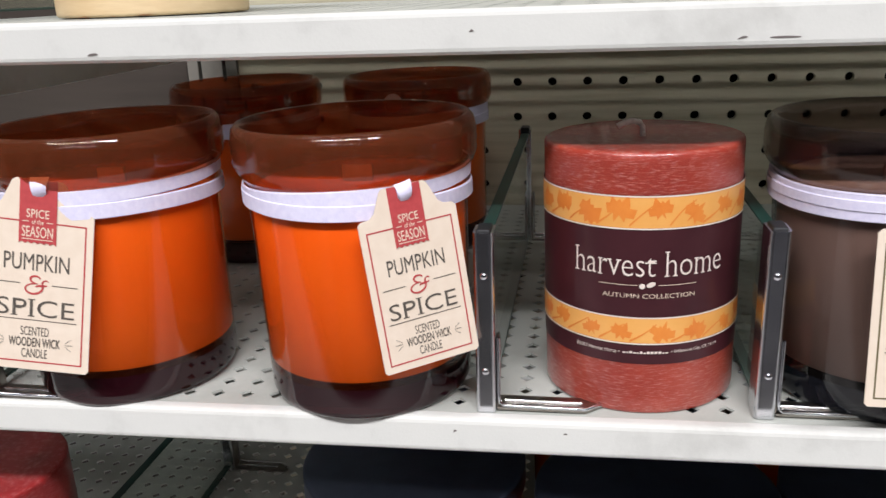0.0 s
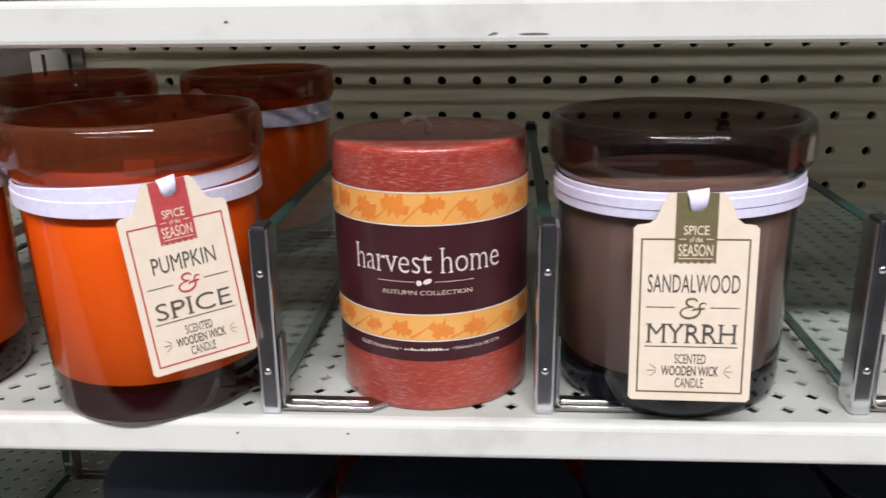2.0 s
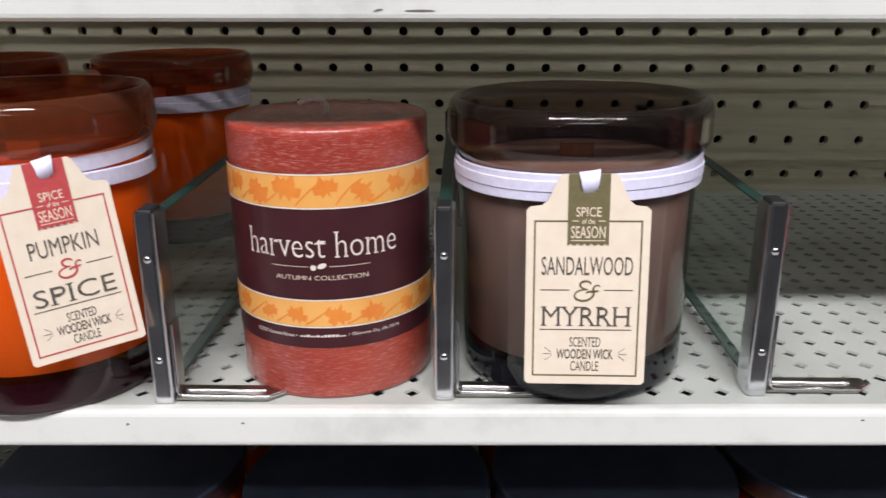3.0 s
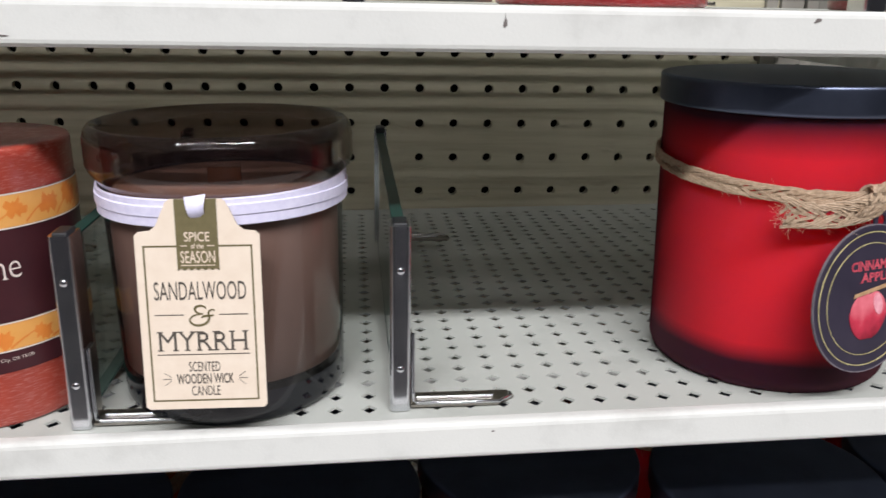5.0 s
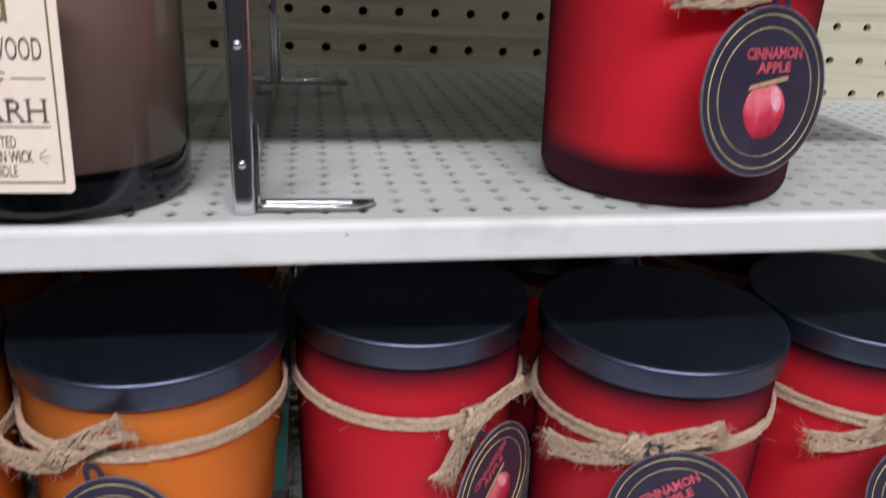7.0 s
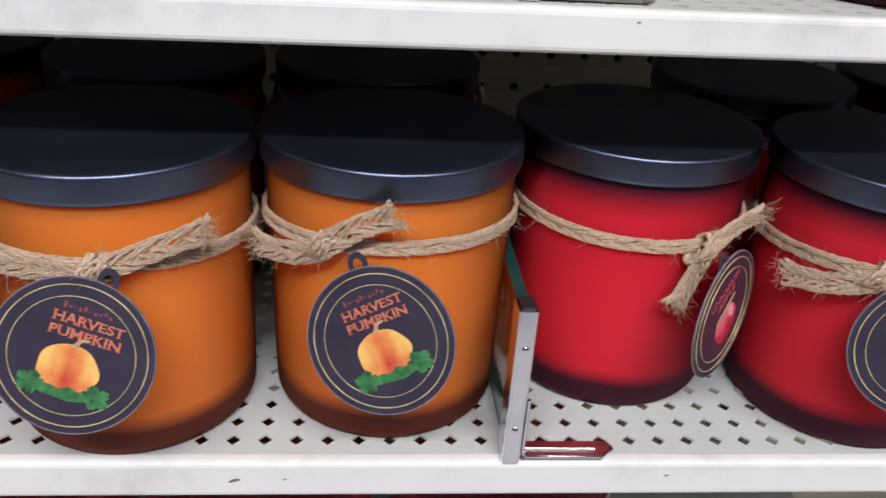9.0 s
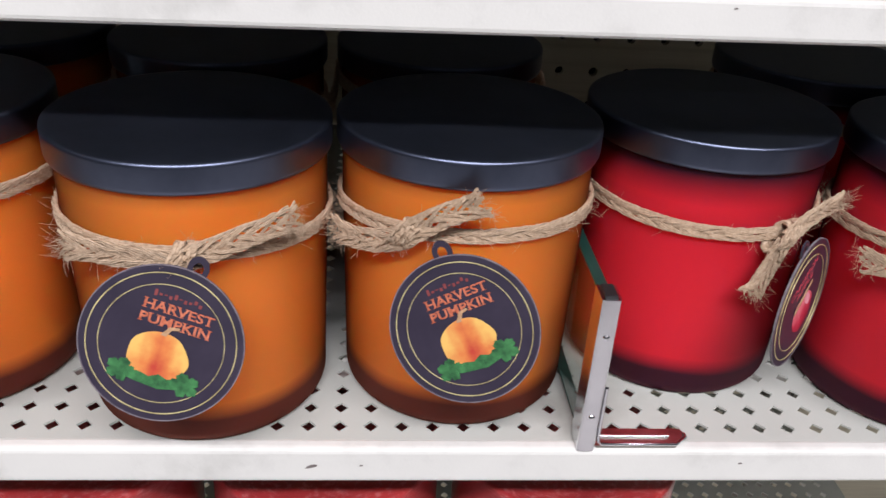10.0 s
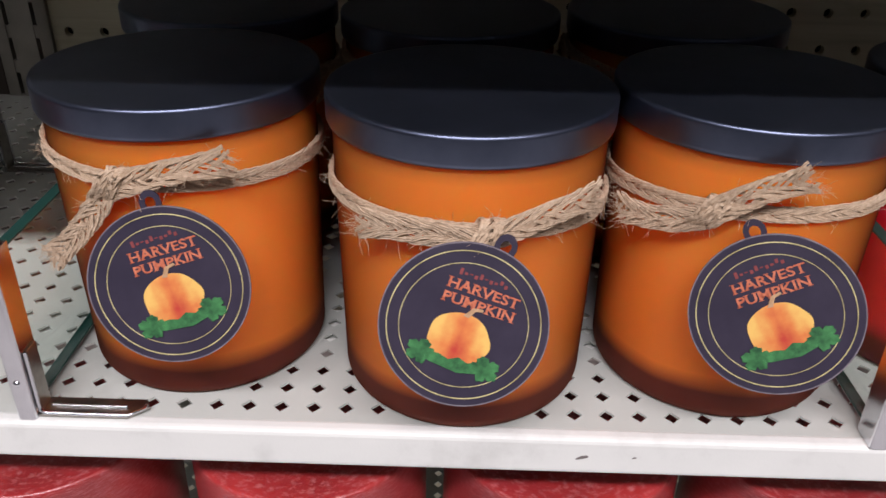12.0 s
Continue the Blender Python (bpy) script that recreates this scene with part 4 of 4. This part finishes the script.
lidded_jar(pose(0.1815, -0.3038, Z_LOW + 0.0004), "red", RED + ", round tag", 7, -0.52, 0.082, -0.002,
           ((-0.030, -0.008, 0.004), (0.031, 0.014, 0.003)), (-0.010, -0.0600, 0.0595, -16, -12, 32), skew=0.003)
lidded_jar(pose(0.283, -0.2925, Z_LOW + 0.0004), "red", RED + ", near upright", 8, -0.30, 0.080, 0.0,
           ((-0.026, -0.010, 0.004), (0.030, 0.012, 0.003)), (-0.002, -0.067, 0.058, -10, -12, -12))
# second row, behind them
for x, y, colour, seed in ((-0.236, -0.188, "orange", 11), (-0.132, -0.199, "orange", 12), (-0.027, -0.192, "orange", 13), (0.165, -0.193, "red", 14), (0.272, -0.184, "red", 15)):
    lidded_jar(pose(x, y, Z_LOW + 0.0004, 0, 0, seed * 7), colour, (ORANGE if colour == "orange" else RED) + ", second row", seed, -0.2, 0.086, 0.012,
               ((-0.03, -0.008, 0.003), (0.032, 0.012, 0.003)))
# a single red jar on the middle shelf
lidded_jar(on_mid(0.1750, -0.2945), "red", RED + ", standing alone", 21, 0.08, 0.0768, 0.008,
           ((-0.028, -0.002, 0.003), (0.023, 0.015, 0.010)), (0.0060, -0.0572, 0.0430, 18, -6, -1))


# ---- open glass jars with card tags ----
SHELL_FOOT = [(0.0, 0.0008), (0.030, 0.0)] + rounded(0.0375, 0.0, 0.0408, 0.0050, 0.0042, 6, True) + [(0.0410, 0.0125)]
SHELL_SIDE = [(0.0410, 0.0125), (0.0413, 0.03), (0.0418, 0.06), (0.0424, 0.0800)]
SHELL_RIM = [(0.0424, 0.0800), (0.0434, 0.0832), (0.0452, 0.0850), (0.0461, 0.0872), (0.0465, 0.0886), (0.0462, 0.0900), (0.0465, 0.0918), (0.0463, 0.0935), (0.0465, 0.0950), (0.0462, 0.0968), (0.0456, 0.0995), (0.0440, 0.1012),
             (0.0425, 0.1010), (0.0414, 0.0990), (0.0410, 0.0940), (0.0408, 0.0850), (0.0410, 0.0790)]
SHELL_BASE = [(0.0382, 0.0150), (0.0350, 0.0122), (0.0, 0.0118)]
JAR_WAX = lathe("wax", [(0.0, 0.0130), (0.036, 0.0132), (0.0402, 0.0150), (0.0407, 0.06), (0.0409, 0.0765), (0.0388, 0.0785), (0.030, 0.0778), (0.0, 0.0772)], 96)
TAGS = {}
TAG_LAYOUT = {"pumpkin": ("PUMPKIN", "SPICE", 0.0225, 0.0270), "sandalwood": ("SANDALWOOD", "MYRRH", 0.0285, 0.0285)}


def outline_rect(x0, x1, z0, z1, w):
    return [(x0, x1, z0, z0 + w), (x0, x1, z1 - w, z1), (x0, x0 + w, z0 + w, z1 - w), (x1 - w, x1, z0 + w, z1 - w)]


# curled ampersand: upper bow, lower bow with its tail, and the bar
AMPERSAND = (((0.16, 0.34), (0.14, 0.44), (0.0, 0.5), (-0.16, 0.47), (-0.25, 0.36), (-0.22, 0.2), (-0.1, 0.11), (0.06, 0.08)),
             ((0.06, 0.08), (-0.2, 0.06), (-0.4, -0.06), (-0.46, -0.25), (-0.36, -0.42), (-0.15, -0.5), (0.08, -0.44), (0.24, -0.28), (0.29, -0.08), (0.24, 0.1), (0.3, 0.26), (0.44, 0.3), (0.5, 0.22)),
             ((-0.02, -0.1), (0.08, -0.02), (0.28, -0.02), (0.46, 0.02)))


def stroked(name, lines, width, height, cx, cz, half):
    """Flat pen strokes along smoothed lines, thick in the middle of each."""
    verts, faces = [], []
    for line in lines:
        p = [Vector((cx + x * width, cz + z * height)) for x, z in line]
        for _ in range(2):
            q = [p[0]]
            for a, b in zip(p, p[1:]):
                q += [a.lerp(b, 0.25), a.lerp(b, 0.75)]
            p = q + [p[-1]]
        k, n = len(verts), len(p)
        for i, v in enumerate(p):
            t = (p[min(n - 1, i + 1)] - p[max(0, i - 1)]).normalized()
            w = half * (0.45 + 0.75 * math.sin(math.pi * i / (n - 1)))
            verts += [(v.x - t.y * w, -0.0002, v.y + t.x * w), (v.x + t.y * w, -0.0002, v.y - t.x * w)]
        faces += [(k + 2 * i, k + 2 * i + 1, k + 2 * i + 3, k + 2 * i + 2) for i in range(n - 1)]
    return mesh_from(name, verts, faces)


def card_tag(jar, kind, m):
    """Cream luggage-shaped card with border, badge and words; origin at the middle of its lower edge."""
    accent = ink_red if kind == "pumpkin" else ink_olive
    if kind not in TAGS:
        w, s = 0.0192, 0.0600
        rim = [(-w + 0.001, 0), (w - 0.001, 0), (w, 0.001), (w, s - 0.0012), (w - 0.0012, s), (0.0145, s + 0.0004), (0.0125, s + 0.002), (0.0092, s + 0.0095), (0.008, s + 0.0105),
               (0.0026, s + 0.0105), (0.0026, s + 0.006), (0.0014, s + 0.0046), (-0.0014, s + 0.0046), (-0.0026, s + 0.006), (-0.0026, s + 0.0105),
               (-0.008, s + 0.0105), (-0.0092, s + 0.0095), (-0.0125, s + 0.002), (-0.0145, s + 0.0004), (-w + 0.0012, s), (-w, s - 0.0012), (-w, 0.001)]
        a, b, wa, wb = TAG_LAYOUT[kind]
        d = {"card": bm_mesh("card_tag", flat_poly(rim, 0.0006))}
        g = 0.0064
        zig = []
        for i in range(13):
            zig.append((-g + 2 * g * i / 12, 0.0474 + (0.0007 if i % 2 else 0.0)))
        badge = zig + [(g, s + 0.0105), (0.0026, s + 0.0105), (0.0026, s + 0.006), (0.0014, s + 0.0046), (-0.0014, s + 0.0046), (-0.0026, s + 0.006), (-0.0026, s + 0.0105), (-g, s + 0.0105)]
        d["badge"] = bm_mesh("badge", flat_poly(badge, 0.0002))
        d["border"] = bars("border", [r for r in outline_rect(-0.0168, 0.0168, 0.0028, 0.0556, 0.00055)], -0.00012)
        d["badge_words"] = lettering("badge_lettering", [("SPICE", 0.0078, 0.0031, 0, 0.0584, 0), ("of the", 0.0040, 0.0017, 0, 0.0554, 0), ("SEASON", 0.0106, 0.0040, 0, 0.0518, 0)], y=-0.0004, bold=0.006)
        d["badge_bar"] = bars("badge_rule", [(-0.0053, 0.0053, 0.0489, 0.0492), (-0.0052, -0.0030, 0.0553, 0.0556), (0.0030, 0.0052, 0.0553, 0.0556)], -0.0004)
        d["words"] = lettering("lettering", [(a, wa, 0.0062, 0, 0.0406, 0), ("SCENTED", 0.0098, 0.0034, 0, 0.0148, 0), ("CANDLE", 0.0090, 0.0034, 0, 0.0064, 0)])
        d["title"] = lettering("lettering", [(b, wb, 0.0066, 0, 0.0236, 0)], bold=-0.004, serif=0.06)
        d["bold"] = lettering("lettering", [("WOODEN WICK", 0.0180, 0.0035, 0, 0.0106, 0)], bold=0.012)
        d["and"] = stroked("ampersand", AMPERSAND, 0.0084, 0.0068, 0.0, 0.0322, 0.00031)
        d["rules"] = bars("rule", [(-0.0145, -0.0055, 0.0324, 0.0327), (0.0055, 0.0145, 0.0324, 0.0327), (-0.0145, 0.0145, 0.0189, 0.0192)])
        rays = []
        for side in (-1, 1):
            for k in (-1, 0, 1):
                x0, z0, x1, z1 = side * 0.0107, 0.0106 + k * 0.0006, side * (0.0134 - 0.0006 * abs(k)), 0.0106 + k * 0.0022
                rays.append([(x0, z0 - 0.0001), (x1, z1 - 0.0001), (x1, z1 + 0.0001), (x0, z0 + 0.0001)])
        d["rays"] = mesh_from("flourish", [(x, -0.0002, z) for r in rays for x, z in r], [tuple(range(4 * i, 4 * i + 4)) for i in range(len(rays))])
        TAGS[kind] = d
    d = TAGS[kind]
    t = mesh_object("card_tag", d["card"], tag_card, jar, "cream card tag with %s badge and border" % ("red" if kind == "pumpkin" else "olive"))
    t.matrix_local = m
    mesh_object("badge", d["badge"], accent, t).location = (0, -0.0003, 0)
    mesh_object("border", d["border"], accent if kind == "pumpkin" else ink_olive, t)
    for me in d["badge_words"]:
        mesh_object("badge_lettering", me, ink_cream, t)
    mesh_object("badge_rule", d["badge_bar"], ink_cream, t)
    for me in d["words"] + d["title"] + d["bold"]:
        mesh_object("lettering", me, ink_soft, t)
    mesh_object("flourish", d["rays"], ink_soft, t)
    mesh_object("ampersand", d["and"], accent, t)
    mesh_object("rule", d["rules"], ink_soft, t)
    # ribbon folded down through the notch
    v, f = [], []
    for q in range(9):
        u = q / 8
        half, z = 0.0033 - 0.0012 * u, 0.0716 - 0.0072 * u
        y = -0.0006 - 0.0016 * math.sin(math.pi * u) + 0.0022 * max(0.0, u - 0.8)
        for side in range(5):
            k = side / 2 - 1
            v.append((k * half + 0.0004 * u, y + 0.0006 * k * k, z + 0.0005 * k))
    for q in range(8):
        for side in range(4):
            i = q * 5 + side
            f.append((i, i + 1, i + 6, i + 5))
    mesh_object("ribbon_loop", mesh_from("ribbon_loop", v, f, True), ribbon_white, t, "white ribbon loop")


def band_mesh(name, z0, dz, tilt, phase, r=0.0431):
    verts, faces = [], []
    n = 160
    for i in range(n):
        a = 2 * math.pi * i / n
        zc = z0 + tilt * math.cos(a - phase) + 0.0003 * math.sin(3 * a + phase)
        for rr, zz in ((r, -dz / 2), (r + 0.0007, -dz / 2 + 0.0004), (r + 0.0007, dz / 2 - 0.0004), (r, dz / 2)):
            verts.append((rr * math.sin(a), -rr * math.cos(a), zc + zz))
    for i in range(n):
        j = (i + 1) % n
        for q in range(3):
            faces.append((i * 4 + q, j * 4 + q, j * 4 + q + 1, i * 4 + q + 1))
    return mesh_from(name, verts, faces)


def open_jar(m, kind, label, tag=None, tilt=0.0012, group="open jar candles", tall=1.0, wide=1.0):
    jar = thing("jar_candle", m @ Matrix.Diagonal((wide, wide, tall, 1)), label, "candle", group)
    amber = kind == "pumpkin"
    key = "shell_" + kind
    if key not in TAGS:
        TAGS[key] = lathe("glass_side", SHELL_SIDE, 96)
        TAGS["foot_" + kind] = lathe("glass_foot", SHELL_FOOT, 96)
        TAGS["base_" + kind] = lathe("glass_base", SHELL_BASE, 96)
        TAGS["rim_" + kind] = lathe("glass_rim", SHELL_RIM, 96)
        TAGS["wax_" + kind] = JAR_WAX.copy()
        TAGS["wax_" + kind].name = "wax"
    tint = "amber" if amber else "smoky brown"
    mesh_object("glass_side", TAGS[key], amber_glass if amber else smoke_glass, jar, "clear %s glass" % tint)
    mesh_object("glass_foot", TAGS["foot_" + kind], amber_foot if amber else smoke_foot, jar, "thick %s glass foot" % tint)
    mesh_object("glass_base", TAGS["base_" + kind], amber_foot if amber else smoke_foot, jar)
    mesh_object("glass_rim", TAGS["rim_" + kind], amber_thick if amber else smoke_thick, jar, "thick rounded %s glass rim" % tint)
    wax = mesh_object("wax", TAGS["wax_" + kind], orange_wax if amber else brown_wax, jar, "smooth %s wax" % ("orange" if amber else "brown"))
    if not amber:
        wax.scale = (0.985, 0.985, 1.0)
    part("wick", boxed(-0.006, 0.006, -0.0006, 0.0006, 0.077, 0.0835, bevel=0.0002), wick_wood, jar, "flat wooden wick")
    strands = ((0.0803, 0.0054, 0.0017, 1.7, 0.0), (0.0757, 0.0056, 0.0008, -1.2, 0.0004)) if amber else \
        ((0.0803, 0.0042, tilt, 2.2, 0.0), (0.0773, 0.0040, tilt * 0.6, 0.6, 0.0005), (0.0743, 0.0038, tilt * 0.5, 1.4, 0.0001))
    for z, dz, t, ph, proud in strands:
        mesh_object("ribbon", band_mesh("ribbon", z, dz, t, ph, 0.0431 + proud), ribbon_white, jar, "white elastic ribbon")
    if tag:
        cx, cy, cz, yaw, lean, roll, broad, high = tag
        card_tag(jar, kind, Matrix.Diagonal((1 / wide, 1 / wide, 1 / tall, 1)) @ pose(cx, cy, cz, lean, 0, yaw) @ pose(0, 0, 0, 0, -roll, 0) @ Matrix.Diagonal((broad, 1, high, 1)))
    return jar


AMBER = "amber glass jar candle, orange wax, white ribbon"
open_jar(on_mid(-0.2388, -0.3150), "pumpkin", AMBER + ", beside divider", (0.0337, -0.0418, 0.0261, 30, -6.5, 5.0, 0.905, 0.893), tall=1.05, wide=0.985)
open_jar(on_mid(-0.3425, -0.3122), "pumpkin", AMBER + ", leaning tag", (-0.0110, -0.0535, 0.0230, 15, -6, -11, 1.0, 1.0), tall=1.05, wide=0.985)
open_jar(on_mid(-0.0430, -0.3042), "sandalwood", "smoky glass jar candle with brown wax and white ribbon", (-0.0024, -0.0530, 0.0147, -2, -5.5, 0.0, 1.0, 0.97), wide=1.0)
for x, y in ((-0.257, -0.1), (-0.362, -0.12)):
    open_jar(on_mid(x, y, 40), "pumpkin", AMBER + ", second row", tall=1.06)
sticker = part("price_sticker", flat_poly(disc_points(0.004, 0.004, 24), 0.0002), sticker_clear, None)
sticker.matrix_world = pose(-0.238, -0.2575, z_mid(-0.24, -0.345) + 0.1030, -8, 0, 0)
tagged(sticker, "small round pale sticker on the amber jar", "sticker")


# ---- pillar candles ----
def pillar(m, r, h, mat, label, name="pillar_candle", group="pillar candles", wick=True, dish=0.0):
    p = thing(name, m, label, "candle", group)
    prof = [(0.0, 0.0), (r - 0.0014, 0.0)] + rounded(r - 0.0014, 0.0, r, 0.0014, 0.0014, 4, True) + [(r, 0.0045), (r * 1.003, h * 0.3), (r, h * 0.7)] \
        + [(r, h - 0.0035), (r, h - 0.0014), (r - 0.0004, h - 0.0005), (r - 0.0014, h - 0.0001)] + [(r * 0.75, h - 0.0006 - dish * 0.7), (r * 0.4, h - 0.0008 - dish), (0.0, h - 0.0008 - dish)]
    mesh_object("wax", lathe("wax", prof, 80, wobble=0.004), mat, p)
    if wick:
        v, f = [], []
        tube(v, f, [Vector(q) + Vector((0, 0, h - dish)) for q in ((0.0, 0.0, -0.002), (0.0, 0.0, 0.0025), (-0.0014, -0.0012, 0.0046), (-0.0042, -0.0022, 0.0052), (-0.0075, -0.0030, 0.0044), (-0.0092, -0.0032, 0.0034))], 0.0011, 7)
        mesh_object("wick", mesh_from("wick", v, f, True), wick_cotton, p, "bent white cotton wick")
    return p


def sleeve(name, r, z0, z1, half=2.2, bulge=0.0003):
    """Paper band glued round a candle."""
    verts, faces = [], []
    n = 72
    for i in range(n + 1):
        a = -half + 2 * half * i / n
        for z in (z0, z1):
            verts.append(((r + bulge) * math.sin(a), -(r + bulge) * math.cos(a), z))
    for i in range(n):
        faces.append((2 * i, 2 * i + 2, 2 * i + 3, 2 * i + 1))
    return mesh_from(name, verts, faces, True)


def wrapped(points_list, r, lift):
    """Flat outlines laid round a cylinder of radius r."""
    verts, faces = [], []
    for pts in points_list:
        bm = bmesh.new()
        f = bm.faces.new([bm.verts.new((x, 0, z)) for x, z in pts])
        bmesh.ops.triangulate(bm, faces=[f])
        bm.verts.index_update()
        k = len(verts)
        for v in bm.verts:
            verts.append(((r + lift) * math.sin(v.co.x / r), -(r + lift) * math.cos(v.co.x / r), v.co.z))
        faces += [tuple(k + v.index for v in t.verts) for t in bm.faces]
        bm.free()
    return verts, faces


def twig(x0, z0, x1, z1, w=0.0006, bow=0.002):
    n = 8
    up, dn = [], []
    for i in range(n + 1):
        s = i / n
        x, z = x0 + (x1 - x0) * s, z0 + (z1 - z0) * s + bow * math.sin(math.pi * s)
        ww = w * (1 - 0.6 * s)
        up.append((x, z + ww))
        dn.append((x, z - ww))
    return dn + up[::-1]


harvest = pillar(on_mid(-0.1327, -0.3045), 0.0358, 0.0956, brick_wax, "brick-red pillar candle with maroon and amber paper label", group="pillar candles on the middle shelf")
PR = 0.0358
mesh_object("label_band", sleeve("label_band", PR, 0.0200, 0.0811), label_maroon, harvest, "maroon paper label")
for z0, z1, seed in ((0.0699, 0.0806, 5), (0.0280, 0.0373, 9)):
    band = mesh_object("leaf_band", sleeve("leaf_band", PR, z0, z1, 2.19, 0.0005), label_amber, harvest, "amber band printed with autumn leaves")
    for z in (z0 - 0.00025, z1 + 0.00025):
        mesh_object("label_line", sleeve("label_line", PR, z - 0.00025, z + 0.00025, 2.19, 0.0006), label_white, harvest)
    rng = random.Random(seed)
    mid, tall = (z0 + z1) / 2, z1 - z0
    leaves, x = [], -0.068
    while x < 0.068:
        size = min(0.0105, tall * 0.9) * rng.uniform(0.75, 1.0)
        leaves.append(maple(x, mid + rng.uniform(-0.12, 0.12) * tall, size, rng.uniform(-1.2, 1.2)))
        leaves.append(twig(x + 0.003, mid - tall * 0.42, x + 0.012, mid + tall * rng.uniform(0.0, 0.35), 0.00045, rng.uniform(-0.001, 0.0015)))
        x += rng.uniform(0.0105, 0.0145)
    v, f = wrapped(leaves, PR, 0.00058)
    mesh_object("leaf_print", mesh_from("leaf_print", v, f), leaf_print, band)
mesh_object("lettering", words("lettering", [("harvest home", 0.0545, 0.0090, 0.001, 0.0572, 0)], bend=PR + 0.0006, bold=-0.012, serif=0.05), label_white, harvest)
mesh_object("lettering", words("lettering", [("AUTUMN COLLECTION", 0.0322, 0.0016, 0.001, 0.0457, 0)], bend=PR + 0.0006, bold=-0.006), ink_cream, harvest)
mesh_object("rule", bars("rule", [(-0.0165, -0.003, 0.0495, 0.0497), (0.004, 0.0178, 0.0495, 0.0497)], bend=PR + 0.0006), ink_cream, harvest)
v, f = wrapped([disc_points(0.0016, 0.0009, 14, 0.0015, 0.0499, 0.4), disc_points(0.0010, 0.0010, 12, -0.0014, 0.0493)], PR, 0.0007)
mesh_object("ornament", mesh_from("ornament", v, f), label_white, harvest)
mesh_object("small_print", words("small_print", [("\u00a92007 Harvest Home \u2022", 0.0170, 0.0015, -0.0172, 0.0246, 0), ("\u2022 Oklahoma City, OK 73179", 0.0190, 0.0015, 0.0188, 0.0246, 0)], bend=PR + 0.0006), label_white, harvest)
rng = random.Random(2)
small, x = [], -0.0076
while x < 0.0078:
    w = rng.uniform(0.0006, 0.0011)
    small.append((x, x + w, 0.0241, 0.0246 + rng.choice((0.0, 0.0, 0.0004))))
    x += w + 0.0003
mesh_object("small_print", bars("small_print", small, bend=PR + 0.0006), label_white, harvest)

pillar(pose(-0.338, -0.268, Z_TOP + 0.0005), 0.0395, 0.10, cream_wax, "cream wood-grained pillar candle on the top shelf", group="pillar candles on the top shelf")
for x, y in ((0.088, -0.313), (0.215, -0.310)):
    pillar(pose(x, y, Z_TOP + 0.0005), 0.036, 0.095, red_wax, "dark red pillar candle on the top shelf", group="pillar candles on the top shelf")
for i, x in enumerate((-0.308, -0.190, -0.077, 0.036)):
    pillar(pose(x, -0.298, Z_FLOOR + 0.0005, 0, 0, 50 * i), 0.0525, 0.210 if i else 0.208, red_wax, "tall glossy red pillar candle on the lowest shelf", group="tall red pillar candles", dish=0.002)
pillar(pose(-0.452, -0.300, Z_LOW + 0.0005), 0.0440, 0.10, red_wax, "short red pillar candle past the upright", group="short pillar candles")
